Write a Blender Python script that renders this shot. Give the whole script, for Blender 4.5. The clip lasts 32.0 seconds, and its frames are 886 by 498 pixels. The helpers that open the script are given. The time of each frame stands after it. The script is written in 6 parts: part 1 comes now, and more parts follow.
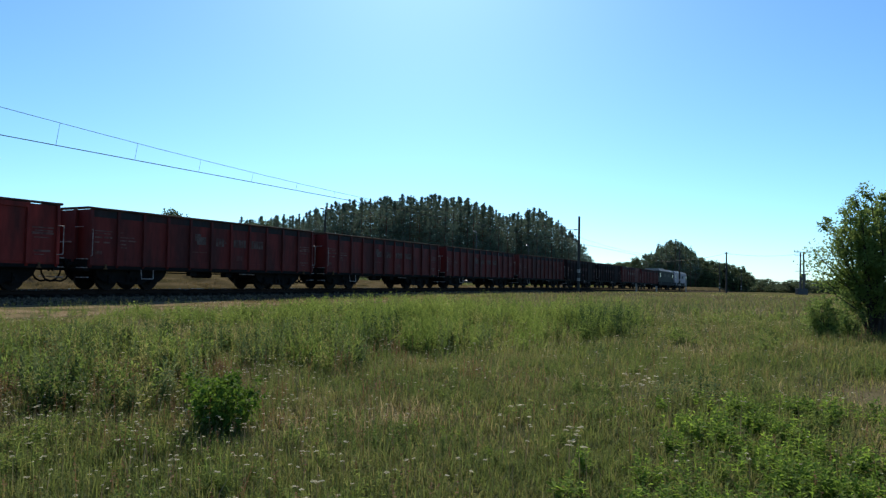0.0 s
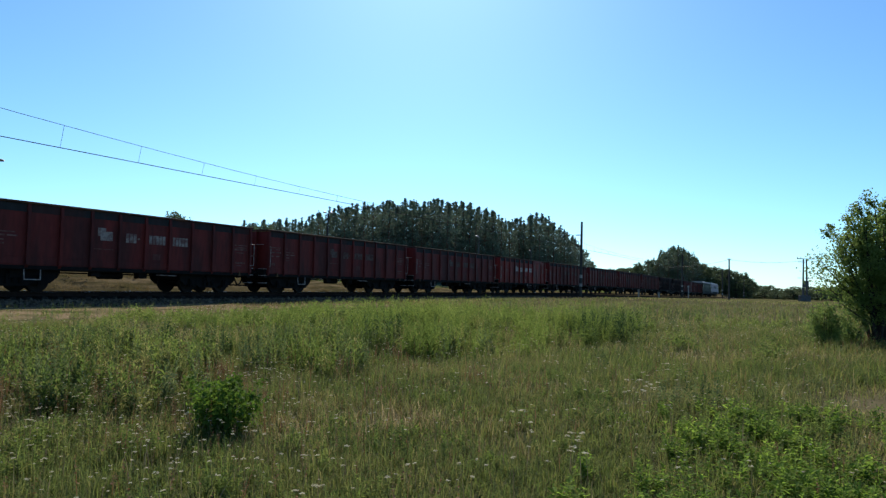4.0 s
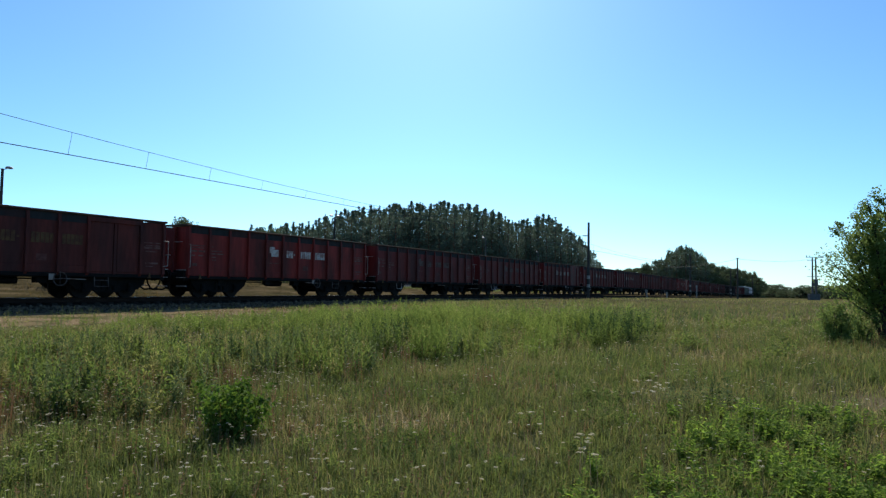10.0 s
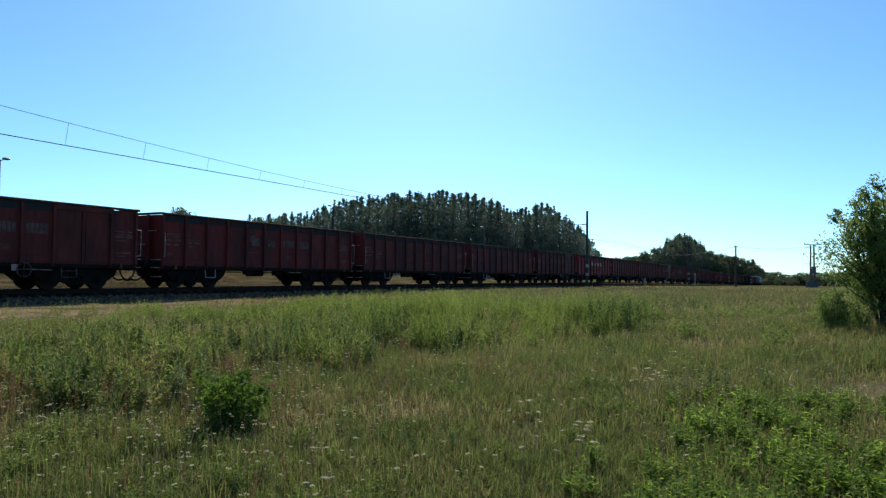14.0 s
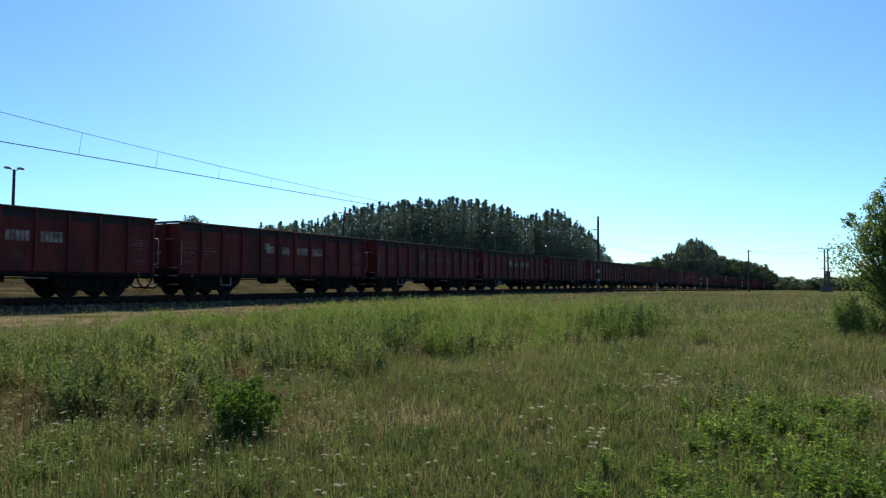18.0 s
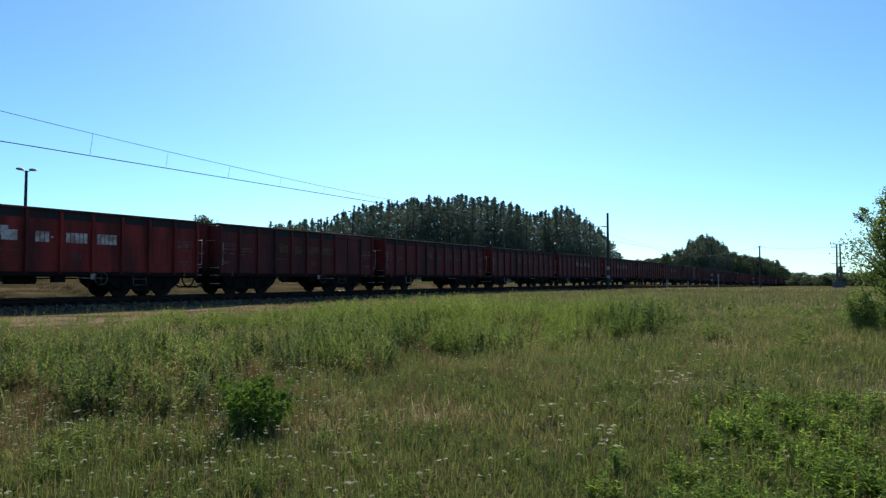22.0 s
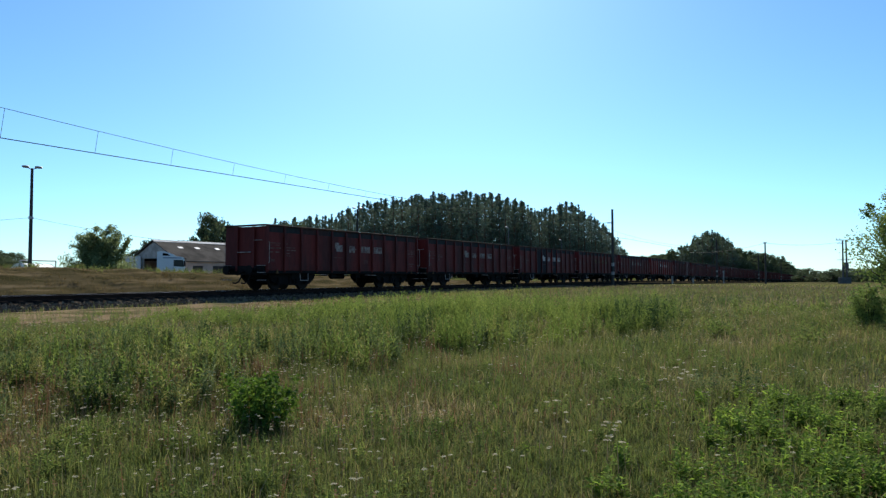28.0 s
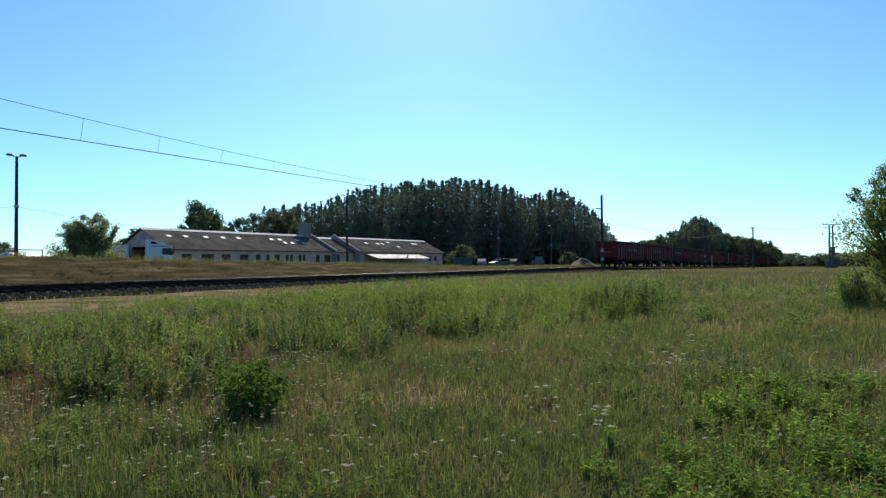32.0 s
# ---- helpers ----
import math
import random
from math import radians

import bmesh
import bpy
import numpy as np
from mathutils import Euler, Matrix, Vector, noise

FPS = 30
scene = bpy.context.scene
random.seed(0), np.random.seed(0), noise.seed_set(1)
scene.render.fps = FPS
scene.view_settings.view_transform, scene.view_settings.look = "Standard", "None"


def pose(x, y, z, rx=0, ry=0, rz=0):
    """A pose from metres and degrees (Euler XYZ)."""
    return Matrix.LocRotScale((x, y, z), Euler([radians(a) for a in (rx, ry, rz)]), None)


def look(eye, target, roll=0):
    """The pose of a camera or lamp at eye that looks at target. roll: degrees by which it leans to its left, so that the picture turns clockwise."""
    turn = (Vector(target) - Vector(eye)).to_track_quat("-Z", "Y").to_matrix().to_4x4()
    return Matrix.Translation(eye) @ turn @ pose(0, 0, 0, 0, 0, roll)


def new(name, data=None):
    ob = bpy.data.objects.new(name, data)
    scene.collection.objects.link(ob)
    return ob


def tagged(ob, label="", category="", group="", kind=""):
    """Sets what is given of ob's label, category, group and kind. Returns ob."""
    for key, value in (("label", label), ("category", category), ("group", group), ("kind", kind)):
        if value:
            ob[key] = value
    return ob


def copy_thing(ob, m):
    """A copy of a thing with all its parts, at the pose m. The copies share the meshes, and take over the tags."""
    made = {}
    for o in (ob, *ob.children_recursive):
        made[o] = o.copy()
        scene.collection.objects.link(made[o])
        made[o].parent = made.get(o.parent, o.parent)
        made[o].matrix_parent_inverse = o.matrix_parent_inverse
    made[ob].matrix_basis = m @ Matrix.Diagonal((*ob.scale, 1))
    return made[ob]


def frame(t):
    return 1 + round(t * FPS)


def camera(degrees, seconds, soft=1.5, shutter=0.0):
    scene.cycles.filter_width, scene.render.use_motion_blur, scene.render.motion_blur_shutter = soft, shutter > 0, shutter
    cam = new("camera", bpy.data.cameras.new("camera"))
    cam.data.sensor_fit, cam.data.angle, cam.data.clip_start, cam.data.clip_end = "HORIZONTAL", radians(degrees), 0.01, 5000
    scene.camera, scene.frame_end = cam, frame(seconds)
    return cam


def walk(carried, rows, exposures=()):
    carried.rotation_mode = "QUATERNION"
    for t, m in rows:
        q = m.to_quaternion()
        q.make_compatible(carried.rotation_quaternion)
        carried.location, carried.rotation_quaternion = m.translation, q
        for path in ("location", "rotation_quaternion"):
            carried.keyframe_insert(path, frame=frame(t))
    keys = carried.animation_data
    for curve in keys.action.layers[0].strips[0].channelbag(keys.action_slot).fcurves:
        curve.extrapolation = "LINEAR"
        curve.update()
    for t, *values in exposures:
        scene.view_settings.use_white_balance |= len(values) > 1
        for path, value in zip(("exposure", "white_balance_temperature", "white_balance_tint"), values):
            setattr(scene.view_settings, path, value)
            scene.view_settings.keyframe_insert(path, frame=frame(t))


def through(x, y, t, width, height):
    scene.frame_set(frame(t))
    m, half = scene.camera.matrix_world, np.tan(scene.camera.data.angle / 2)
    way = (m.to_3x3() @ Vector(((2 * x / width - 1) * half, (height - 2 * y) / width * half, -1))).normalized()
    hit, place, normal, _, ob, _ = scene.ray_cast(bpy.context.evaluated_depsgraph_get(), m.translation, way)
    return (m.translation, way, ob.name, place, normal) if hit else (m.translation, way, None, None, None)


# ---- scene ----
# the camera: carried in the hand on one spot, beside the field
EYE = (0.0, 0.0, 1.6)
cam = camera(66.3, 32.0, soft=1.3)
walk(cam, [
    (0, pose(*EYE, 92.492, -1.219, -61.419)),
    (0.5, pose(*EYE, 92.73, -1.168, -61.654)),
    (1, pose(*EYE, 93.078, -1.263, -61.845)),
    (1.5, pose(*EYE, 93.308, -1.169, -62.211)),
    (2, pose(*EYE, 93.017, -1.055, -62.078)),
    (2.5, pose(*EYE, 92.801, -1.253, -61.786)),
    (3, pose(*EYE, 92.826, -1.389, -61.503)),
    (3.5, pose(*EYE, 92.914, -1.518, -61.286)),
    (5.5, pose(*EYE, 92.671, -1.759, -61.188)),
    (6, pose(*EYE, 92.895, -1.927, -60.909)),
    (6.5, pose(*EYE, 92.834, -1.745, -61.109)),
    (7, pose(*EYE, 92.806, -1.529, -61.301)),
    (7.5, pose(*EYE, 92.918, -1.365, -61.075)),
    (8, pose(*EYE, 93.008, -1.297, -60.914)),
    (8.5, pose(*EYE, 93.188, -1.198, -60.952)),
    (9, pose(*EYE, 93.204, -1.04, -60.782)),
    (9.5, pose(*EYE, 93.116, -0.895, -60.87)),
    (10, pose(*EYE, 93.046, -1.005, -60.63)),
    (10.5, pose(*EYE, 93.005, -1.097, -60.75)),
    (11, pose(*EYE, 93.101, -1.037, -60.943)),
    (11.5, pose(*EYE, 92.782, -1.074, -60.659)),
    (12, pose(*EYE, 92.623, -1.01, -60.665)),
    (12.5, pose(*EYE, 92.485, -1.051, -60.971)),
    (13, pose(*EYE, 92.223, -0.772, -61.131)),
    (13.5, pose(*EYE, 92.319, -0.62, -61.0)),
    (14, pose(*EYE, 92.137, -0.716, -60.733)),
    (14.5, pose(*EYE, 92.242, -0.963, -60.534)),
    (16.5, pose(*EYE, 92.576, -0.532, -60.056)),
    (17, pose(*EYE, 92.583, -0.43, -59.887)),
    (17.5, pose(*EYE, 92.483, -0.464, -59.893)),
    (18, pose(*EYE, 92.664, -0.422, -59.825)),
    (18.5, pose(*EYE, 92.716, -0.209, -59.542)),
    (19, pose(*EYE, 92.591, -0.048, -59.765)),
    (19.5, pose(*EYE, 92.774, -0.047, -59.502)),
    (20, pose(*EYE, 92.777, -0.084, -59.491)),
    (20.5, pose(*EYE, 92.703, -0.226, -59.285)),
    (21, pose(*EYE, 92.246, -0.227, -59.208)),
    (21.5, pose(*EYE, 92.277, -0.156, -59.153)),
    (22, pose(*EYE, 92.476, -0.076, -59.03)),
    (22.5, pose(*EYE, 92.512, -0.103, -58.975)),
    (23, pose(*EYE, 92.694, -0.073, -58.964)),
    (23.5, pose(*EYE, 92.862, -0.137, -59.036)),
    (24, pose(*EYE, 92.865, -0.171, -58.995)),
    (24.5, pose(*EYE, 92.655, -0.182, -59.015)),
    (25, pose(*EYE, 92.549, -0.376, -58.955)),
    (25.5, pose(*EYE, 92.548, -0.376, -58.804)),
    (27.5, pose(*EYE, 92.094, -0.166, -58.772)),
    (28, pose(*EYE, 92.195, -0.0, -58.65)),
    (28.5, pose(*EYE, 92.125, 0.007, -58.657)),
    (29, pose(*EYE, 91.868, 0.122, -58.824)),
    (29.5, pose(*EYE, 91.731, 0.114, -58.968)),
    (30, pose(*EYE, 91.621, 0.125, -59.044)),
    (30.5, pose(*EYE, 91.414, 0.206, -58.928)),
    (31, pose(*EYE, 91.209, 0.427, -59.163)),
    (31.5, pose(*EYE, 91.277, 0.318, -59.41)),
    (32, pose(*EYE, 91.064, 0.349, -59.49)),
], exposures=[(0, 0.4), (32, 0.4)])

# ---- light ----
SUN_UP, SUN_TURN = 37.0, 59.0
world = bpy.data.worlds.new("sky")
scene.world = world
world.use_nodes = True
wn = world.node_tree.nodes
sky = wn.new("ShaderNodeTexSky")
sky.sky_type, sky.sun_disc = "NISHITA", False
sky.sun_elevation, sky.sun_rotation = radians(SUN_UP), radians(SUN_TURN)
sky.air_density, sky.dust_density, sky.ozone_density, sky.altitude = 0.88, 0.55, 5.0, 600
wn["Background"].inputs["Strength"].default_value = 0.124
# the clear summer air: a cyan cast of the whole sky
tint = wn.new("ShaderNodeMix")
tint.data_type, tint.blend_type = "RGBA", "MULTIPLY"
tint.inputs["Factor"].default_value, tint.inputs["B"].default_value = 1.0, (0.645, 0.915, 1.0, 1)
world.node_tree.links.new(sky.outputs[0], tint.inputs["A"])
world.node_tree.links.new(tint.outputs["Result"], wn["Background"].inputs["Color"])
sun = new("sun", bpy.data.lights.new("sun", "SUN"))
sun.data.energy, sun.data.angle, sun.data.color = 4.7, radians(0.5), (1.0, 0.94, 0.84)
_u, _a = radians(SUN_UP), radians(SUN_TURN)
SUN_DIR = Vector((math.cos(_u) * math.sin(_a), math.cos(_u) * math.cos(_a), math.sin(_u)))
sun.matrix_world = look(SUN_DIR * 100, (0, 0, 0))

# ---- mesh helpers ----
rng = np.random.default_rng(7)


def smooth(a, b, v):
    t = min(max((v - a) / (b - a), 0.0), 1.0)
    return t * t * (3 - 2 * t)


def part(name, bm, material, parent, label=""):
    if isinstance(bm, bpy.types.Mesh):
        me = bm
    else:
        me = bpy.data.meshes.new(name)
        bm.to_mesh(me)
        bm.free()
    if material is not None and not me.materials:
        me.materials.append(material)
    ob = new(name, me)
    ob.parent = parent
    return tagged(ob, label)


def box(bm, x0, x1, y0, y1, z0, z1, bevel=0.0):
    v = [bm.verts.new((x, y, z)) for x in (x0, x1) for y in (y0, y1) for z in (z0, z1)]
    f = [bm.faces.new([v[i] for i in q]) for q in ((0, 1, 3, 2), (4, 6, 7, 5), (0, 4, 5, 1), (2, 3, 7, 6), (0, 2, 6, 4), (1, 5, 7, 3))]
    if bevel:
        bmesh.ops.bevel(bm, geom=list({e for q in f for e in q.edges}), offset=bevel, segments=1, affect="EDGES")
    return bm


def boxm(x0, x1, y0, y1, z0, z1, bevel=0.0):
    return box(bmesh.new(), x0, x1, y0, y1, z0, z1, bevel)


def rod(bm, a, b, r, n=8, r2=None):
    a, b = Vector(a), Vector(b)
    m = Matrix.Translation((a + b) / 2) @ (b - a).to_track_quat("Z", "Y").to_matrix().to_4x4()
    bmesh.ops.create_cone(bm, cap_ends=True, segments=n, radius1=r, radius2=r if r2 is None else r2, depth=(b - a).length, matrix=m)
    return bm


def rods(points, r, n=6):
    bm = bmesh.new()
    for a, b in zip(points, points[1:]):
        rod(bm, a, b, r, n)
    return bm


def tube(points, r, n=5):
    """One continuous round wire along the points."""
    bm = bmesh.new()
    p = [Vector(q) for q in points]
    rings = []
    for i, c in enumerate(p):
        d = (p[min(i + 1, len(p) - 1)] - p[max(i - 1, 0)]).normalized()
        u = d.cross(Vector((0, 0, 1))).normalized()
        w = u.cross(d)
        rings.append([bm.verts.new(c + (u * math.cos(6.2832 * j / n) + w * math.sin(6.2832 * j / n)) * r) for j in range(n)])
    for a, b in zip(rings, rings[1:]):
        for j in range(n):
            bm.faces.new((a[j], a[(j + 1) % n], b[(j + 1) % n], b[j]))
    return bm


def prism(bm, outline, y0, y1):
    """An outline in x, z pushed out from y0 to y1."""
    a = [bm.verts.new((x, y0, z)) for x, z in outline]
    b = [bm.verts.new((x, y1, z)) for x, z in outline]
    bm.faces.new(a)
    bm.faces.new(b[::-1])
    for i in range(len(a)):
        j = (i + 1) % len(a)
        bm.faces.new((a[j], a[i], b[i], b[j]))
    bmesh.ops.recalc_face_normals(bm, faces=bm.faces)
    return bm


def mesh_np(name, verts, faces, material=None, shade=False):
    """A mesh from arrays: verts (n, 3), faces (m, k)."""
    me = bpy.data.meshes.new(name)
    verts, faces = np.asarray(verts, np.float32), np.asarray(faces, np.int32)
    m, k = faces.shape
    me.vertices.add(len(verts))
    me.vertices.foreach_set("co", verts.ravel())
    me.loops.add(m * k)
    me.loops.foreach_set("vertex_index", faces.ravel())
    me.polygons.add(m)
    me.polygons.foreach_set("loop_start", np.arange(0, m * k, k, dtype=np.int32))
    me.polygons.foreach_set("use_smooth", np.full(m, shade))
    me.update(calc_edges=True)
    if material is not None:
        me.materials.append(material)
    return me


# ---- materials ----
def mat(name, color, rough=0.7, metal=0.0, vary=0.25, scale=3.0, fine=40.0, bump=0.15, other=None, island=0.0, objects=0.0, coat=0.0, spec=0.12, streak=1.0):
    """A surface with a large and a fine variation: color towards other by noise, bumps of the fine grain."""
    m = bpy.data.materials.new(name)
    m.use_nodes = True
    nt = m.node_tree
    n, l = nt.nodes, nt.links
    b = n["Principled BSDF"]
    b.inputs["Roughness"].default_value, b.inputs["Metallic"].default_value = rough, metal
    b.inputs["Coat Weight"].default_value = coat
    b.inputs["Specular IOR Level"].default_value = spec
    tc = n.new("ShaderNodeTexCoord")
    big, small = n.new("ShaderNodeTexNoise"), n.new("ShaderNodeTexNoise")
    for t, s in ((big, scale), (small, fine)):
        t.inputs["Scale"].default_value, t.inputs["Detail"].default_value = s, 5
        mp = n.new("ShaderNodeMapping")
        mp.inputs["Scale"].default_value = (1, 1, streak)
        l.new(tc.outputs["Object"], mp.inputs["Vector"])
        l.new(mp.outputs[0], t.inputs["Vector"])
    other = other or tuple(c * (1 - vary) for c in color)
    ramp = n.new("ShaderNodeValToRGB")
    ramp.color_ramp.elements[0].position, ramp.color_ramp.elements[1].position = 0.38, 0.62
    ramp.color_ramp.elements[0].color, ramp.color_ramp.elements[1].color = (*other, 1), (*color, 1)
    l.new(big.outputs["Fac"], ramp.inputs[0])
    hsv = n.new("ShaderNodeHueSaturation")
    l.new(ramp.outputs[0], hsv.inputs["Color"])
    add = n.new("ShaderNodeMath")
    add.operation = "MULTIPLY_ADD"
    l.new(small.outputs["Fac"], add.inputs[0])
    add.inputs[1].default_value, add.inputs[2].default_value = vary * 2, 1 - vary
    value = add.outputs[0]
    if island or objects:
        src = n.new("ShaderNodeNewGeometry").outputs["Random Per Island"] if island else n.new("ShaderNodeObjectInfo").outputs["Random"]
        amount = island or objects
        k = n.new("ShaderNodeMath")
        k.operation = "MULTIPLY_ADD"
        l.new(src, k.inputs[0])
        k.inputs[1].default_value, k.inputs[2].default_value = amount * 2, 1 - amount
        p = n.new("ShaderNodeMath")
        p.operation = "MULTIPLY"
        l.new(value, p.inputs[0])
        l.new(k.outputs[0], p.inputs[1])
        value = p.outputs[0]
    l.new(value, hsv.inputs["Value"])
    l.new(hsv.outputs[0], b.inputs["Base Color"])
    if bump:
        bp = n.new("ShaderNodeBump")
        bp.inputs["Strength"].default_value, bp.inputs["Distance"].default_value = bump, 0.02
        l.new(small.outputs["Fac"], bp.inputs["Height"])
        l.new(bp.outputs[0], b.inputs["Normal"])
    return m


def leaf_mat(name, colors, through=0.45, patch=0.5, rough=0.75):
    """Leaves and blades: each one takes its own shade out of colors; light also comes through from behind."""
    m = bpy.data.materials.new(name)
    m.use_nodes = True
    nt = m.node_tree
    n, l = nt.nodes, nt.links
    b = n["Principled BSDF"]
    b.inputs["Roughness"].default_value = rough
    b.inputs["Specular IOR Level"].default_value = 0.12
    ramp = n.new("ShaderNodeValToRGB")
    e = ramp.color_ramp.elements
    while len(e) < len(colors):
        e.new(0.5)
    for i, c in enumerate(colors):
        e[i].position, e[i].color = i / max(len(colors) - 1, 1), (*c, 1)
    geo, tc = n.new("ShaderNodeNewGeometry"), n.new("ShaderNodeTexCoord")
    noise_t = n.new("ShaderNodeTexNoise")
    noise_t.inputs["Scale"].default_value, noise_t.inputs["Detail"].default_value = patch, 3
    l.new(tc.outputs["Object"], noise_t.inputs["Vector"])
    a = n.new("ShaderNodeMath")
    a.operation = "MULTIPLY_ADD"
    l.new(geo.outputs["Random Per Island"], a.inputs[0])
    a.inputs[1].default_value = 0.55
    a2 = n.new("ShaderNodeMath")
    a2.operation = "MULTIPLY_ADD"
    l.new(noise_t.outputs["Fac"], a2.inputs[0])
    a2.inputs[1].default_value, a2.inputs[2].default_value = 1.7, -0.62
    l.new(a2.outputs[0], a.inputs[2])
    l.new(a.outputs[0], ramp.inputs[0])
    l.new(ramp.outputs[0], b.inputs["Base Color"])
    tr, mix = n.new("ShaderNodeBsdfTranslucent"), n.new("ShaderNodeMixShader")
    l.new(ramp.outputs[0], tr.inputs["Color"])
    mix.inputs[0].default_value = through
    l.new(b.outputs[0], mix.inputs[1])
    l.new(tr.outputs[0], mix.inputs[2])
    l.new(mix.outputs[0], n["Material Output"].inputs["Surface"])
    return m


RED = mat("wagon_red_paint", (0.128, 0.0215, 0.0185), 0.6, vary=0.45, scale=1.3, fine=7, bump=0.06, other=(0.062, 0.0175, 0.016), streak=0.22)
BROWN = mat("wagon_brown_paint", (0.105, 0.024, 0.0195), 0.65, vary=0.45, scale=1.2, fine=7, bump=0.06, other=(0.056, 0.019, 0.017), streak=0.22)
BLACKISH = mat("blackened_wagon_paint", (0.030, 0.017, 0.016), 0.75, vary=0.4, scale=1.2, fine=7, bump=0.06, other=(0.018, 0.0135, 0.013), streak=0.22, spec=0.05)
DULLMARK = mat("greyed_lettering", (0.105, 0.075, 0.066), 0.7, vary=0.25, scale=5, fine=20, other=(0.07, 0.036, 0.032))
FAINT = mat("worn_off_lettering", (0.075, 0.034, 0.029), 0.7, vary=0.25, scale=5, fine=20, other=(0.055, 0.022, 0.02))
BRIGHT = mat("wagon_fresh_red_paint", (0.215, 0.026, 0.021), 0.55, vary=0.4, scale=1.3, fine=7, bump=0.05, other=(0.075, 0.0155, 0.013), streak=0.22)
SOOT = mat("sooty_steel", (0.014, 0.0125, 0.012), 0.8, 0.3, vary=0.4, scale=2, fine=20, bump=0.2)
WHEEL = mat("rusty_wheel_steel", (0.02, 0.015, 0.013), 0.7, 0.2, vary=0.3)
TREAD = mat("polished_steel", (0.40, 0.37, 0.36), 0.42, 1.0, vary=0.1, bump=0)
WHITE = mat("white_paint_worn", (0.72, 0.70, 0.66), 0.6, vary=0.2, scale=6, fine=30, other=(0.40, 0.33, 0.30))
MARK = mat("faded_white_lettering", (0.26, 0.225, 0.20), 0.7, vary=0.25, scale=5, fine=20, other=(0.14, 0.085, 0.075))
YELLOW = mat("yellow_paint_faded", (0.105, 0.06, 0.026), 0.6, vary=0.3, scale=5, other=(0.07, 0.03, 0.019))
RAIL = mat("rail_steel_rusty", (0.034, 0.021, 0.016), 0.8, 0.0, vary=0.3, scale=2, spec=0.03)
CONCRETE = mat("concrete", (0.36, 0.34, 0.31), 0.9, vary=0.2, scale=1.5, fine=25, bump=0.3, other=(0.22, 0.21, 0.2))
SLEEPER = mat("tarred_sleeper_wood", (0.058, 0.045, 0.034), 0.9, vary=0.25, scale=2, fine=25, bump=0.4, other=(0.028, 0.023, 0.02), objects=0.2, spec=0.0)
BALLAST = mat("ballast_stone", (0.056, 0.045, 0.033), 0.95, vary=0.45, scale=1.2, fine=14, bump=0.8, other=(0.032, 0.026, 0.02), spec=0.0)
STONE = mat("ballast_stone_pieces", (0.142, 0.113, 0.082), 0.95, vary=0.2, scale=5, fine=30, bump=0.3, island=0.35, spec=0.0)
POLE = mat("weathered_concrete_pole", (0.06, 0.055, 0.05), 0.9, vary=0.2, scale=2, fine=25)
STEEL = mat("galvanised_steel", (0.33, 0.34, 0.35), 0.5, 0.6, vary=0.15)
WIRE = mat("oxidised_copper_wire", (0.035, 0.03, 0.028), 0.7, 0.0, vary=0.1, bump=0)
BARK = mat("grey_bark", (0.055, 0.042, 0.033), 0.95, vary=0.35, scale=3, fine=14, bump=0.6)
PINEBARK = mat("pine_bark", (0.17, 0.09, 0.055), 0.95, vary=0.35, scale=1.2, fine=9, bump=0.6, other=(0.08, 0.055, 0.045))
# needle greens carry the pale blue of distant haze in their colour
NEEDLES = leaf_mat("hazed_pine_needles", [(0.065, 0.099, 0.077), (0.109, 0.151, 0.102), (0.163, 0.205, 0.131)], 0.3, 0.2)
LEAVES = leaf_mat("broad_leaves", [(0.092, 0.140, 0.034), (0.158, 0.218, 0.052), (0.235, 0.295, 0.09)], 0.55, 0.8)
SHEDLEAVES = leaf_mat("pale_tree_leaves", [(0.135, 0.172, 0.075), (0.205, 0.25, 0.11), (0.31, 0.35, 0.165)], 0.58, 0.3)
COPSELEAVES = leaf_mat("dark_wood_leaves", [(0.055, 0.078, 0.042), (0.095, 0.125, 0.060), (0.15, 0.18, 0.085)], 0.45, 0.15)
BUSHLEAVES = leaf_mat("bush_leaves", [(0.06, 0.105, 0.015), (0.112, 0.185, 0.024), (0.205, 0.30, 0.044)], 0.45, 2.0)
FORBS = leaf_mat("dull_green_leaves", [(0.085, 0.103, 0.030), (0.180, 0.185, 0.054), (0.33, 0.305, 0.115)], 0.62, 1.6)
GOLD = leaf_mat("yellow_green_leaves", [(0.085, 0.125, 0.028), (0.15, 0.205, 0.042), (0.25, 0.30, 0.072)], 0.58, 0.9)
DARKWEED = leaf_mat("dark_weed_leaves", [(0.027, 0.052, 0.016), (0.052, 0.09, 0.027), (0.092, 0.138, 0.044)], 0.36, 1.0)
GRASS = leaf_mat("meadow_grass", [(0.070, 0.098, 0.022), (0.120, 0.152, 0.032), (0.189, 0.196, 0.055), (0.280, 0.230, 0.098), (0.439, 0.333, 0.186)], 0.50, 0.35)
HERBS = leaf_mat("herb_leaves", [(0.059, 0.092, 0.025), (0.106, 0.144, 0.036), (0.165, 0.195, 0.051), (0.235, 0.206, 0.079)], 0.60, 0.5)
WEEDS = leaf_mat("tall_weed_leaves", [(0.076, 0.120, 0.027), (0.141, 0.190, 0.040), (0.239, 0.279, 0.069)], 0.60, 0.5)
MUGWORT = leaf_mat("grey_green_leaves", [(0.052, 0.090, 0.028), (0.100, 0.135, 0.048), (0.175, 0.205, 0.080)], 0.50, 1.0)
CREEPER = leaf_mat("broad_weed_leaves", [(0.089, 0.155, 0.023), (0.165, 0.250, 0.034), (0.278, 0.380, 0.058)], 0.62, 1.2)
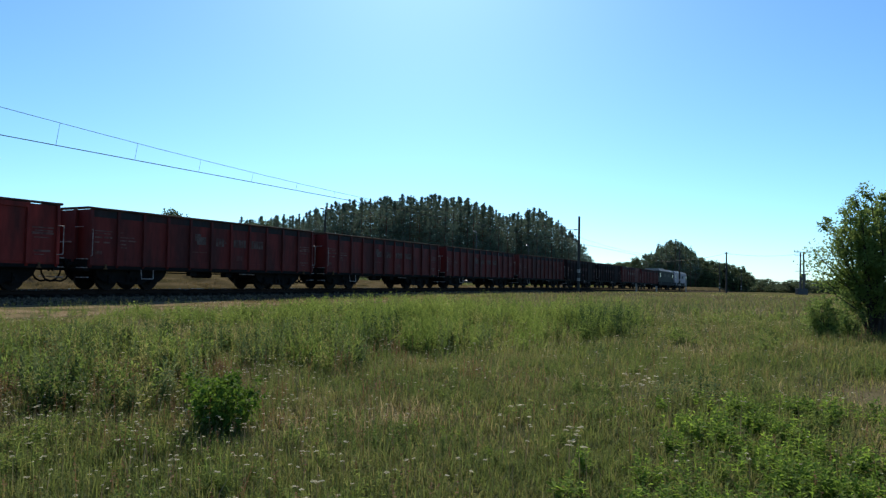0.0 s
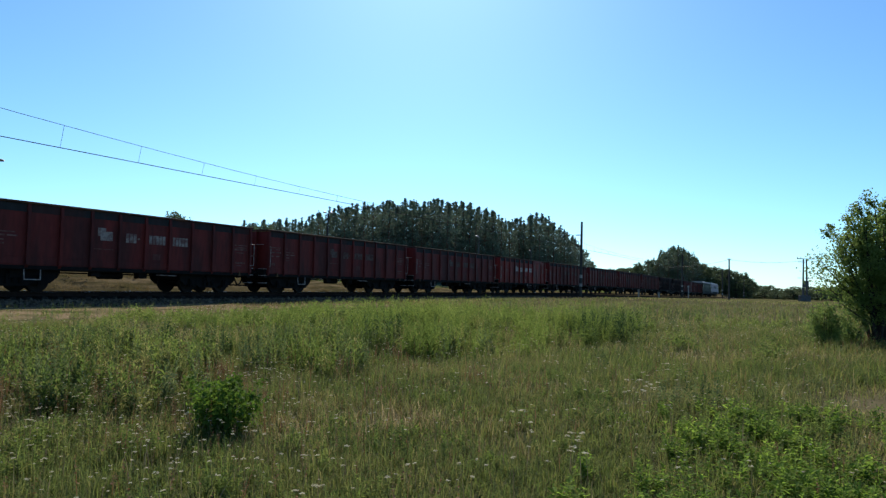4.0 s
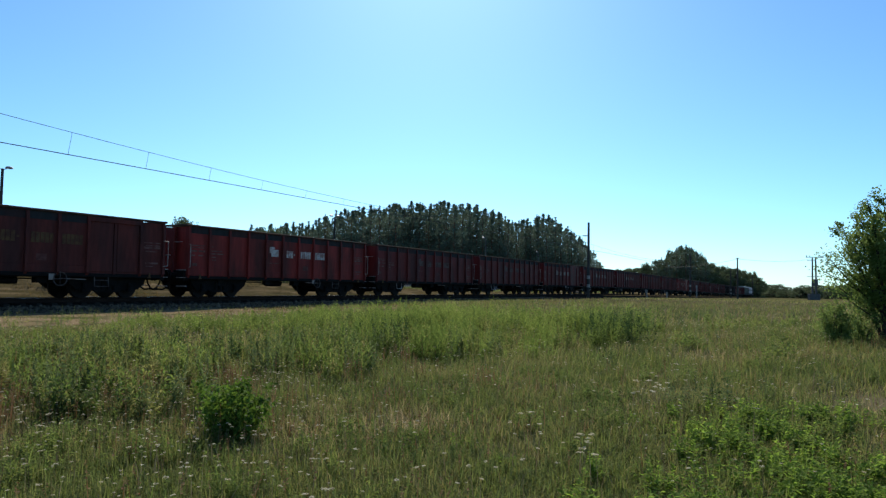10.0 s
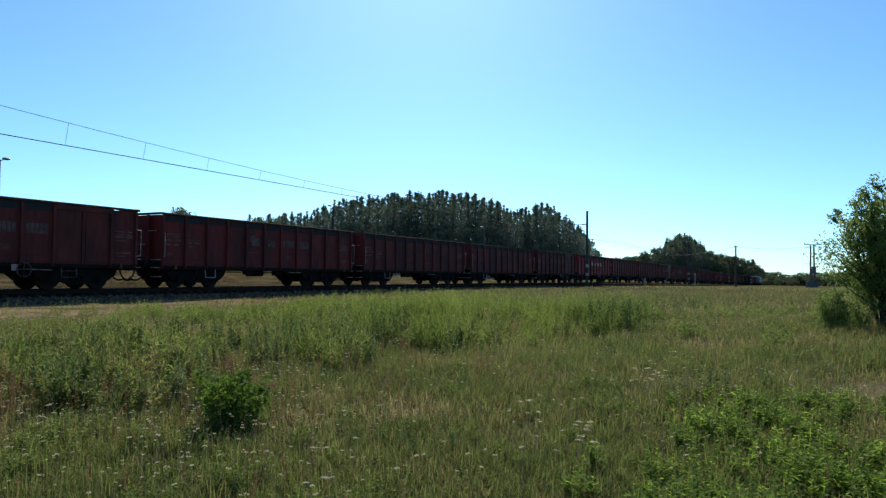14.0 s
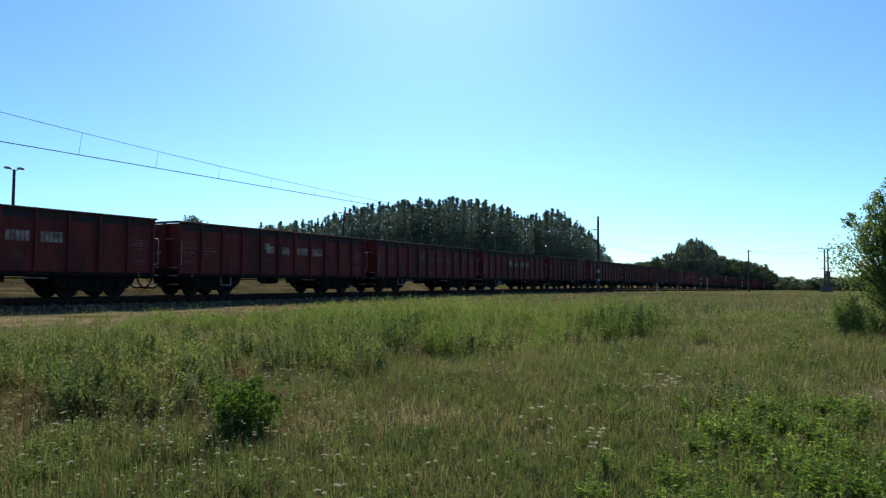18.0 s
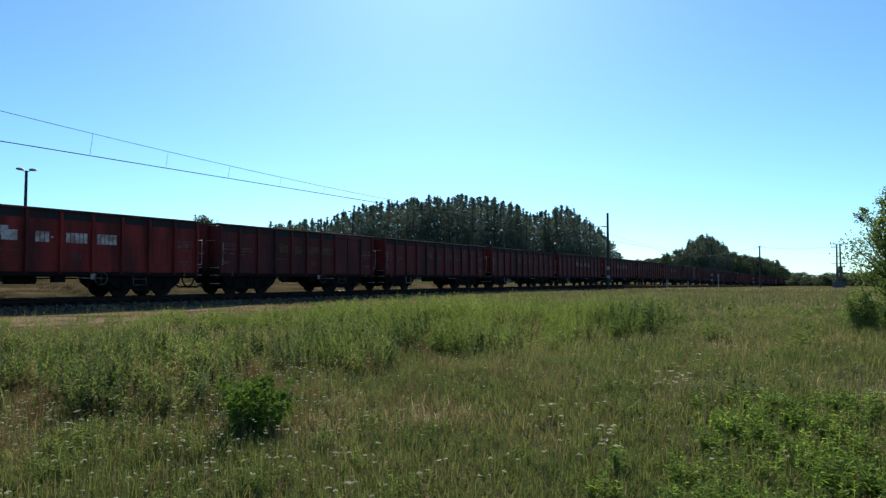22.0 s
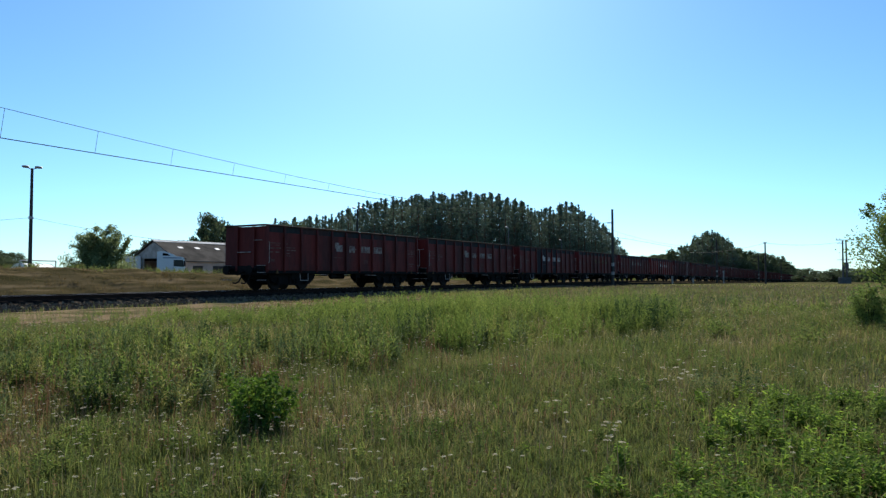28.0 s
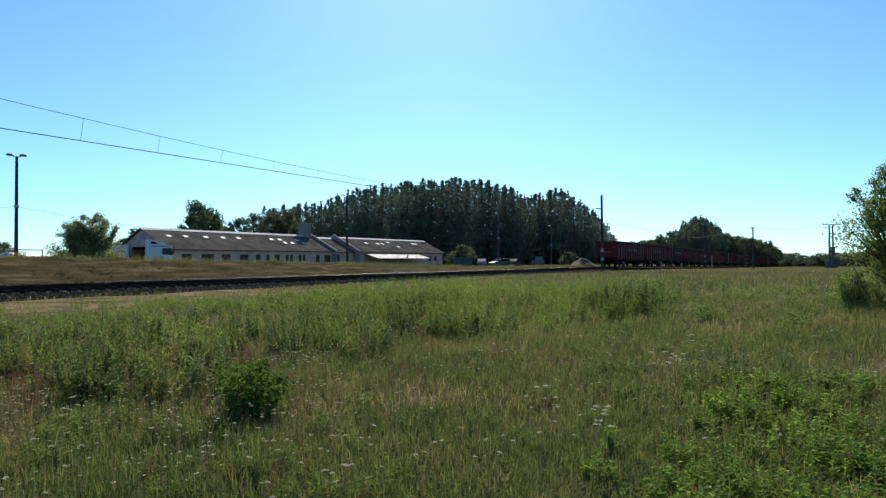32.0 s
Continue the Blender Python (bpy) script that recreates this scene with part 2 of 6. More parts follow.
DRY = leaf_mat("dry_grass", [(0.080, 0.070, 0.022), (0.122, 0.090, 0.034), (0.17, 0.122, 0.054), (0.095, 0.082, 0.028)], 0.45, 0.4)
SORREL = leaf_mat("sorrel_seed_heads", [(0.13, 0.066, 0.026), (0.20, 0.105, 0.045), (0.27, 0.165, 0.075)], 0.35, 0.6)
PETAL = leaf_mat("white_umbels", [(0.414, 0.370, 0.237), (0.575, 0.526, 0.361), (0.690, 0.638, 0.456)], 0.5, 1.0)
STRAW = leaf_mat("dry_stalks", [(0.10, 0.08, 0.045), (0.20, 0.15, 0.08), (0.30, 0.24, 0.13)], 0.2, 1.0)

# ---- the lie of the land ----
TRACK_Y, RAIL_Z = 27.6, 0.80


def rail_z(x):
    """The height of the rails: level, then a fall of one in a hundred."""
    return RAIL_Z - 0.0095 * (math.log1p(math.exp(min((x - 98) / 9, 60))) * 9 if x < 500 else x - 98)


def ground_z(x, y):
    d = math.hypot(x, y)
    z = 0.30 * smooth(5, 22, d) + 0.05 * noise.noise(Vector((x * 0.25, y * 0.25, 0))) * smooth(2, 8, d)
    fall = RAIL_Z - rail_z(x)
    z -= fall * (0.8 if y < 20 else 1.0)
    if y < 30:
        z += 0.03 * smooth(15.5, 22.5, y) - 0.08 * smooth(24.6, 26, y)
    if y > 30:
        crest = min(max(1.92 - 0.021 * (x - 22), 0.72), 2.3) - 0.3 * fall
        bank = 0.35 + (crest - 0.35) * smooth(33.0, 38.5, y) + (0.16 * noise.noise(Vector((x * 0.4, y * 0.5, 3))) + 0.13 * noise.noise(Vector((x * 0.9, y * 1.3, 6)))) * smooth(32, 35, y)
        yard = 0.72 - 0.3 * fall
        bank += (yard - crest) * smooth(41, 52, y)
        z = bank - (fall if y < 34 else fall * (1 - smooth(34, 40, y)))
    return max(z, -6.0) if d < 900 else -1.0


def axis(parts):
    out = []
    for a, b, s in parts:
        out += list(np.arange(a, b, s))
    return out


def build_ground():
    xs = axis([(-4000, -400, 400), (-400, -60, 20), (-60, 4, 1.0), (4, 60, 0.5), (60, 130, 1.0), (130, 400, 6), (400, 4400, 250)])
    ys = axis([(-4000, -400, 400), (-400, -30, 20), (-30, 0, 1.0), (0, 24, 0.5), (24, 31, 0.5), (31, 45, 0.5), (45, 90, 3), (90, 400, 20), (400, 4400, 250)])
    v = np.array([(x, y, ground_z(x, y)) for y in ys for x in xs])
    nx = len(xs)
    i = np.arange(len(ys) - 1)[:, None] * nx + np.arange(nx - 1)[None]
    f = np.stack([i, i + 1, i + 1 + nx, i + nx], -1).reshape(-1, 4)
    return tagged(new("ground", mesh_np("ground", v, f, GROUND, True)), "uneven meadow soil with sparse grass and sandy patches", "ground", kind="structure")


def ground_mat():
    m = mat("meadow_soil", (0.105, 0.090, 0.042), 0.95, vary=0.35, scale=0.35, fine=6, bump=0.5, other=(0.068, 0.070, 0.030), spec=0.0)
    nt = m.node_tree
    n, l = nt.nodes, nt.links
    b = n["Principled BSDF"]
    base = b.inputs["Base Color"].links[0].from_socket
    tc, sep = n.new("ShaderNodeTexCoord"), n.new("ShaderNodeSeparateXYZ")
    l.new(tc.outputs["Object"], sep.inputs[0])
    wob = n.new("ShaderNodeTexNoise")
    wob.inputs["Scale"].default_value, wob.inputs["Detail"].default_value = 0.5, 5
    l.new(tc.outputs["Object"], wob.inputs["Vector"])

    def math_node(op, a, c, d=0.0):
        k = n.new("ShaderNodeMath")
        k.operation = op
        for s, val in zip(k.inputs, (a, c, d)):
            if isinstance(val, (int, float)):
                s.default_value = val
            else:
                l.new(val, s)
        return k.outputs[0]

    def step(a, c, val):
        k = n.new("ShaderNodeMapRange")
        k.interpolation_type = "SMOOTHSTEP"
        k.inputs["From Min"].default_value, k.inputs["From Max"].default_value = a, c
        l.new(val, k.inputs["Value"])
        return k.outputs[0]

    y = math_node("ADD", sep.outputs[1], math_node("MULTIPLY", math_node("SUBTRACT", wob.outputs["Fac"], 0.5), 7.0))
    sand = math_node("MULTIPLY", step(17.2, 19.5, y), math_node("SUBTRACT", 1.0, step(45, 75, y)))
    sand = math_node("MULTIPLY", sand, step(0.36, 0.60, wob.outputs["Fac"]))
    sand = math_node("MULTIPLY", sand, math_node("SUBTRACT", 1.0, step(36, 58, sep.outputs[0])))
    mx = n.new("ShaderNodeMix")
    mx.data_type = "RGBA"
    l.new(sand, mx.inputs["Factor"])
    l.new(base, mx.inputs["A"])
    mx.inputs["B"].default_value = (0.205, 0.150, 0.088, 1)
    # dull dry turf on the bank
    turf = n.new("ShaderNodeMix")
    turf.data_type = "RGBA"
    l.new(step(30.0, 33.0, sep.outputs[1]), turf.inputs["Factor"])
    l.new(mx.outputs["Result"], turf.inputs["A"])
    lay = n.new("ShaderNodeMapping")
    lay.inputs["Scale"].default_value = (0.16, 1.1, 1.6)
    l.new(tc.outputs["Object"], lay.inputs["Vector"])
    bands = n.new("ShaderNodeTexNoise")
    bands.inputs["Scale"].default_value, bands.inputs["Detail"].default_value = 1.6, 6
    l.new(lay.outputs[0], bands.inputs["Vector"])
    tones = n.new("ShaderNodeValToRGB")
    te = tones.color_ramp.elements
    te.new(0.5)
    for q, p, col in ((0, 0.34, (0.050, 0.044, 0.019)), (1, 0.5, (0.084, 0.066, 0.033)), (2, 0.66, (0.155, 0.115, 0.064))):
        te[q].position, te[q].color = p, (*col, 1)
    l.new(bands.outputs["Fac"], tones.inputs[0])
    l.new(tones.outputs[0], turf.inputs["B"])
    mx = turf
    # bare trodden earth near the tree
    v = n.new("ShaderNodeVectorMath")
    v.operation = "DISTANCE"
    l.new(tc.outputs["Object"], v.inputs[0])
    v.inputs[1].default_value = (10.9, -0.8, 0)
    near = math_node("MULTIPLY", math_node("SUBTRACT", 1.0, step(1.0, 4.5, v.outputs["Value"])), step(0.42, 0.56, wob.outputs["Fac"]))
    m2 = n.new("ShaderNodeMix")
    m2.data_type = "RGBA"
    l.new(near, m2.inputs["Factor"])
    l.new(mx.outputs["Result"], m2.inputs["A"])
    m2.inputs["B"].default_value = (0.115, 0.095, 0.055, 1)
    l.new(m2.outputs["Result"], b.inputs["Base Color"])
    return m


GROUND = ground_mat()
ground = build_ground()


# ---- the railway ----
def build_track():
    xs = axis([(-160, 130, 2.0), (130, 700, 10)])
    prof = [(-2.9, -0.55), (-1.5, -0.34), (-1.0, -0.25), (1.0, -0.25), (1.6, -0.25), (3.0, -0.62)]
    v = []
    for x in xs:
        for dy, dz in prof:
            z = rail_z(x) + dz
            v.append((x, TRACK_Y + dy, z + 0.03 * noise.noise(Vector((x, dy * 2, 5)))))
    n, k = len(xs), len(prof)
    f = [(i * k + j, (i + 1) * k + j, (i + 1) * k + j + 1, i * k + j + 1) for i in range(n - 1) for j in range(k - 1)]
    bed = tagged(new("ballast_bed", mesh_np("ballast_bed", v, f, BALLAST, False)), "grey crushed stone ballast bed under the rails", "ballast", kind="structure")
    # loose stones on the near shoulder
    st, fc = [], []
    for i in range(17000):
        x = 4 + 66 * rng.random() ** 1.3
        dy = -rng.uniform(1.35, 2.85) if i % 6 else rng.uniform(-0.6, 2.9)
        z = rail_z(x) + float(np.interp(dy, (-2.9, -1.5, -1.0, 1.6, 3.0), (-0.54, -0.33, -0.24, -0.24, -0.6)))
        r = rng.uniform(0.025, 0.06)
        c = np.array((x, TRACK_Y + dy, z))
        p = c + rng.normal(0, 1, (4, 3)) * r
        b = len(st)
        st += list(p)
        fc += [(b, b + 1, b + 2), (b, b + 1, b + 3), (b, b + 2, b + 3), (b + 1, b + 2, b + 3)]
    stones = part("ballast_stones", mesh_np("ballast_stones", st, fc, STONE), STONE, bed)
    tagged(stones, "loose grey ballast stones on the shoulder", kind="stuff")
    # rails
    head = [(-0.036, 0.0), (-0.036, -0.04), (-0.01, -0.055), (-0.01, -0.15), (-0.07, -0.17), (0.07, -0.17), (0.01, -0.15), (0.01, -0.055), (0.036, -0.04), (0.036, 0.0)]
    for side in (-1, 1):
        v, f = [], []
        k = len(head)
        for x in xs:
            v += [(x, TRACK_Y + side * 0.7535 + a, rail_z(x) + b) for a, b in head]
        for i in range(len(xs) - 1):
            for j in range(k):
                f.append((i * k + j, (i + 1) * k + j, (i + 1) * k + (j + 1) % k, i * k + (j + 1) % k))
        rail = tagged(new("rail", mesh_np("rail", v, f, RAIL)), "long steel rail with a worn shiny head", "rail", "rails of the track", "structure")
        v, f = [], []
        for x in xs:
            v += [(x, TRACK_Y + side * 0.7535 - 0.030, rail_z(x) + 0.003), (x, TRACK_Y + side * 0.7535, rail_z(x) + 0.004), (x, TRACK_Y + side * 0.7535 + 0.03, rail_z(x) + 0.003)]
        f = [(3 * i + j, 3 * i + 3 + j, 3 * i + 4 + j, 3 * i + 1 + j) for i in range(len(xs) - 1) for j in (0, 1)]
        part("running_surface", mesh_np("running_surface", v, f, TREAD), TREAD, rail, "polished running surface")
    # sleepers
    bm = bmesh.new()
    prism(bm, [(-0.14, -0.36), (0.14, -0.36), (0.10, -0.165), (-0.10, -0.165)], -1.25, 1.25)
    me = bpy.data.meshes.new("sleeper")
    bm.to_mesh(me)
    bm.free()
    me.materials.append(SLEEPER)
    for i in range(150):
        x = 2 + i * 0.6
        ob = part("sleeper", me, None, bed)
        ob.matrix_basis = pose(x + rng.uniform(-.02, .02), TRACK_Y + rng.uniform(-.03, .03), rail_z(x) - 0.005, 0, 0, rng.uniform(-1, 1))


def catenary_z(x, span0=8.6, span=70.0):
    """Messenger height over the rail between two masts."""
    t = ((x - span0) / span) % 1.0
    return 6.28 + 1.07 * (2 * t - 1) ** 2


def build_wires():
    zc = 5.95
    xs = np.arange(-132, 360, 3.5)

    def sway(x):
        t = ((x - 8.6) / 70.0)
        k = math.floor(t)
        a = 0.25 if k % 2 else -0.25
        return TRACK_Y + a - 2 * a * (t - k)

    line = tagged(new("overhead_line"), "overhead contact line with droppers above the track", "overhead wire")
    part("contact_wire", tube([(x, sway(x), rail_z(x) + zc) for x in xs], 0.019, 5), WIRE, line, "dark contact wire")
    part("messenger_wire", tube([(x, sway(x), rail_z(x) + catenary_z(x)) for x in xs], 0.012, 5), WIRE, line, "thin messenger wire")
    for i in range(-8, 62):
        x = 1.9 + i * 3.73
        part("dropper", rods([(x - 0.13, sway(x), rail_z(x) + zc), (x, sway(x), rail_z(x) + catenary_z(x))], 0.009, 4), WIRE, line)


def catenary_mast(x, height=8.6):
    y = TRACK_Y - 3.0
    z = rail_z(x) - 0.7
    m = tagged(new("catenary_mast"), "dark concrete railway mast with bracket arms and pale bands", "mast", "masts of the overhead line")
    m.matrix_world = pose(x, y, z)
    part("shaft", rod(bmesh.new(), (0, 0, 0), (0, 0, height + 0.7), 0.19, 10, 0.13), POLE, m)
    part("bracket", rods([(0, 0.1, 6.2), (0, 2.6, 7.5)], 0.03, 6), POLE, m, "slanting steel bracket")
    part("bracket", rods([(0, 0.1, 7.7), (0, 2.7, 7.75)], 0.025, 6), POLE, m, "level steel bracket")
    part("steady_arm", rods([(0, 1.3, 6.85), (0, 2.3, 6.5), (0, 3.0, 6.45)], 0.018, 6), POLE, m)
    for zz in (6.25, 7.7):
        part("insulator", rod(bmesh.new(), (0, 0.2, zz + 0.0), (0, 0.65, zz + (0.23 if zz < 7 else 0.01)), 0.06, 8), POLE, m)
    part("band", rod(bmesh.new(), (0, 0, 2.55), (0, 0, 2.95), 0.195, 10), CONCRETE, m, "pale painted band round the mast")
    part("band", rod(bmesh.new(), (0, 0, 1.55), (0, 0, 1.9), 0.2, 10), CONCRETE, m, "pale painted band round the mast")
    return m


# ---- wagons ----
def wheelset(name="wheelset", r=0.47):
    bm = bmesh.new()
    for s in (-1, 1):
        rod(bm, (0, s * 0.69, 0), (0, s * 0.83, 0), r, 20)
        rod(bm, (0, s * 0.665, 0), (0, s * 0.69, 0), r + 0.03, 20)
        rod(bm, (0, s * 0.82, 0), (0, s * 0.85, 0), r * 0.62, 12)
        for i in range(4):
            a = i * math.pi / 2
            rod(bm, (0.3 * math.cos(a), s * 0.84, 0.3 * math.sin(a)), (0.3 * math.cos(a), s * 0.86, 0.3 * math.sin(a)), 0.05, 6)
    rod(bm, (0, -1.05, 0), (0, 1.05, 0), 0.085, 10)
    me = bpy.data.meshes.new(name)
    bm.to_mesh(me)
    bm.free()
    me.materials.append(WHEEL)
    return me


WHEELSET = wheelset()


def bogie_mesh(axles):
    """Side frames like a shallow bow over the axle boxes, springs, bolsters and a dark brake rigging between the wheels."""
    bm = bmesh.new()
    a, b = min(axles), max(axles)
    m = (a + b) / 2
    for s in (-1, 1):
        y0, y1 = min(s * 0.94, s * 1.08), max(s * 0.94, s * 1.08)
        out = [(a - 0.66, 0.6), (a - 0.36, 0.36), (a + 0.36, 0.34), (m - 0.5, 0.24), (m + 0.5, 0.24), (b - 0.36, 0.34), (b + 0.36, 0.36), (b + 0.66, 0.6), (b + 0.8, 0.98), (m + 0.5, 1.0), (m - 0.5, 1.0), (a - 0.8, 0.98)]
        prism(bm, out, y0, y1)
        for x in axles:
            box(bm, x - 0.17, x + 0.17, min(s * 1.04, s * 1.2), max(s * 1.04, s * 1.2), 0.28, 0.66)
            rod(bm, (x, s * 1.19, 0.47), (x, s * 1.24, 0.47), 0.12, 10)
        for k in (-0.26, 0.0, 0.26):
            rod(bm, (m + k, s * 1.1, 0.36), (m + k, s * 1.1, 0.72), 0.085, 8)
        for x, e in ((a, 1), (b, -1)):
            box(bm, x + e * 0.55 - 0.05, x + e * 0.55 + 0.05, min(s * 0.68, s * 0.84), max(s * 0.68, s * 0.84), 0.30, 0.7)
    box(bm, m - 0.22, m + 0.22, -1.2, 1.2, 0.55, 0.92)
    for x in (a - 0.5, b + 0.5):
        box(bm, x - 0.06, x + 0.06, -1.0, 1.0, 0.6, 0.8)
    return bm


def word_mark(x0, x1, z0, z1, y, letters, dash=False):
    """A painted word as a row of plain upright bars."""
    bm = bmesh.new()
    w = (x1 - x0) / letters
    for i in range(letters):
        x = x0 + i * w
        if dash and i == letters - 1:
            box(bm, x + w * 0.15, x + w * 0.7, y - 0.004, y, (z0 + z1) / 2 - 0.04, (z0 + z1) / 2 + 0.03)
        else:
            box(bm, x, x + w * 0.82, y - 0.004, y, z0, z1)
    return bm


def open_wagon(kind, paint, end_paint, mark, label, gear="loop", patches=()):
    """kind: long with eleven bays, or short with ten bays and a side door. x runs along the track, z from the rail head."""
    body, bays = (14.12, 11) if kind == "long" else (12.2, 10)
    hb, hw, z0, z1 = body / 2, 1.47, 1.0, 3.45
    bay = body / bays
    axles = (hb - 3.42, hb - 1.34)
    w = tagged(new("open_wagon"), label, "freight wagon", "wagons of the train")
    part("floor", boxm(-hb, hb, -hw + 0.05, hw - 0.05, 1.12, 1.22), SOOT, w)
    frame_bm = bmesh.new()
    for s in (-1, 1):
        box(frame_bm, -hb, hb, s * 1.2 - 0.09, s * 1.2 + 0.09, 0.84, 1.12)
    for x in np.linspace(-hb + 0.1, hb - 0.1, 7):
        box(frame_bm, x - 0.08, x + 0.08, -1.2, 1.2, 0.88, 1.12)
    for s in (-1, 1):
        box(frame_bm, s * hb - 0.12, s * hb + 0.12, -1.42, 1.42, 0.80, 1.28)
    part("underframe", frame_bm, SOOT, w, "black steel underframe")
    part("load", boxm(-hb + 0.1, hb - 0.1, -hw + 0.08, hw - 0.08, 1.22, 1.3), SOOT, w, "dark bottom of the hopper")
    door = (bays - 3, bays - 2) if kind == "short" else ()
    for s in (-1, 1):
        y = s * hw
        lo, hi = (lambda p, q: min(y + s * p, y + s * q)), (lambda p, q: max(y + s * p, y + s * q))
        for i in range(bays):
            x0 = -hb + i * bay
            bm = bmesh.new()
            # pressed sheet: flat field, a lower flap with a raised rim
            box(bm, x0 + 0.02, x0 + bay - 0.02, lo(-0.05, 0), hi(-0.05, 0), z0 + 0.02, z1 - 0.12)
            if i in door:
                box(bm, x0 + 0.10, x0 + bay - 0.10, lo(0, 0.035), hi(0, 0.035), z0 + 0.1, z1 - 0.28, 0.015)
            else:
                box(bm, x0 + 0.10, x0 + bay - 0.10, lo(0, 0.018), hi(0, 0.018), z0 + 0.06, z0 + 0.34, 0.012)
            part("side_panel", bm, patches[1] if patches and i in patches[0] and s < 0 else paint, w)
        for i in range(bays + 1):
            x = min(max(-hb + i * bay, -hb + 0.06), hb - 0.06)
            bm = bmesh.new()
            d = 0.055 if kind == "short" and i == bays - 2 else 0.13
            out = [(y, z0 - 0.1), (y + s * d, z0 + 0.06), (y + s * d * 0.85, z1 - 0.5), (y + s * d * 0.5, z1 - 0.1), (y, z1 - 0.1)]
            a = [bm.verts.new((x - 0.06, yy, zz)) for yy, zz in out]
            b = [bm.verts.new((x + 0.06, yy, zz)) for yy, zz in out]
            bm.faces.new(a), bm.faces.new(b[::-1])
            for k in range(5):
                bm.faces.new((a[(k + 1) % 5], a[k], b[k], b[(k + 1) % 5]))
            bmesh.ops.recalc_face_normals(bm, faces=bm.faces)
            part("side_post", bm, paint, w)
        part("top_rail", boxm(-hb - 0.09, hb + 0.09, lo(-0.06, 0.10), hi(-0.06, 0.10), z1 - 0.09, z1, 0.02), RIMRUST, w, "rusty brown top rail")
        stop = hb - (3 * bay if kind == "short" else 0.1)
        part("rim_band", boxm(-hb + 0.1, stop, lo(0.001, 0.008), hi(0.001, 0.008), z1 - 0.40, z1 - 0.092), RIMDARK, w, "dark band below the rim")
        if kind == "short":
            part("door_beam", boxm(stop, hb - bay, lo(0, 0.09), hi(0, 0.09), z1 - 0.3, z1 - 0.092, 0.02), paint, w, "beam over the side door")
        part("sill", boxm(-hb, hb, lo(-0.04, 0.035), hi(-0.04, 0.035), z0 - 0.12, z0 + 0.03, 0.01), SOOT, w, "sooty lower sill")
        # handrails at both ends: flat on the rear corner, standing off past the front
        part("handrail", rods([(-hb + 0.03, y + s * 0.1, 2.52), (-hb + 0.03, y + s * 0.2, 2.5), (-hb + 0.03, y + s * 0.2, 1.45), (-hb + 0.03, y + s * 0.1, 1.42)], 0.016, 6), HANDRAIL, w, "long pale handrail")
        part("handrail", rods([(hb - 0.1, y + s * 0.12, 2.56), (hb + 0.12, y + s * 0.16, 2.54), (hb + 0.12, y + s * 0.16, 1.44), (hb - 0.1, y + s * 0.12, 1.42)], 0.018, 6), HANDRAIL, w, "long pale handrail")
        if gear == "loop":
            xs = -hb + 2.5
            part("step", rods([(xs, y, 1.0), (xs + 0.02, y + s * 0.05, 0.5), (xs + 0.62, y + s * 0.05, 0.5), (xs + 0.64, y, 1.0)], 0.022, 6), HANDRAIL, w, "hanging pale step loop")
        else:
            xs = hb - 3.3
            part("step", rods([(xs, y, 1.0), (xs, y + s * 0.05, 0.5), (xs + 0.62, y + s * 0.05, 0.5), (xs + 0.62, y, 1.0)], 0.018, 6), DULLRAIL, w, "hanging step ladder")
            part("step", rods([(xs, y + s * 0.03, 0.75), (xs + 0.62, y + s * 0.03, 0.75)], 0.018, 6), DULLRAIL, w, "hanging step ladder")
        for e in (-1, 1):
            part("hook", box(boxm(e * (hb - 0.75) - 0.05, e * (hb - 0.75) + 0.05, lo(0.04, 0.09), hi(0.04, 0.09), 0.9, 1.09, 0.015), e * (hb - 0.75) - 0.09, e * (hb - 0.75) + 0.09, lo(0.04, 0.08), hi(0.04, 0.08), 0.88, 0.93), YELLOW, w, "small yellow rope hook")
            for k, zz in enumerate((1.28, 0.92, 0.52)):
                part("foot_step", boxm(e * (hb + 0.12) - 0.17, e * (hb + 0.12) + 0.17, lo(-0.35, -0.02), hi(-0.35, -0.02), zz, zz + 0.035), HANDRAIL, w, "pale worn foot step")
    if gear != "loop":
        bm = bmesh.new()
        c = Vector((hb - 4.75, -hw - 0.06, 0.78))
        ring = [c + Vector((0.27 * math.cos(q * 0.5236), 0, 0.27 * math.sin(q * 0.5236))) for q in range(13)]
        for p, q in zip(ring, ring[1:]):
            rod(bm, p, q, 0.022, 5)
        for q in (0, 3, 6, 9):
            rod(bm, c, ring[q], 0.014, 5)
        part("hand_wheel", bm, DULLRAIL, w, "grey brake hand wheel with spokes")
        part("sign_plate", boxm(hb - 5.2, hb - 4.98, -hw - 0.05, -hw - 0.04, 0.74, 0.98), MARK, w, "small white plate")
    for e in (-1, 1):
        part("end_wall", boxm(min(e * hb, e * (hb - 0.06)), max(e * hb, e * (hb - 0.06)), -hw, hw, z0, z1 - 0.1), end_paint, w)
        for yy in (-0.62, 0.62):
            part("end_post", boxm(min(e * hb, e * (hb + 0.13)), max(e * hb, e * (hb + 0.13)), yy - 0.09, yy + 0.09, z0, z1 - 0.1, 0.015), end_paint, w)
        part("end_top", boxm(min(e * (hb - 0.08), e * (hb + 0.12)), max(e * (hb - 0.08), e * (hb + 0.12)), -hw - 0.08, hw + 0.08, z1 - 0.08, z1 + 0.01, 0.02), RIMRUST, w)
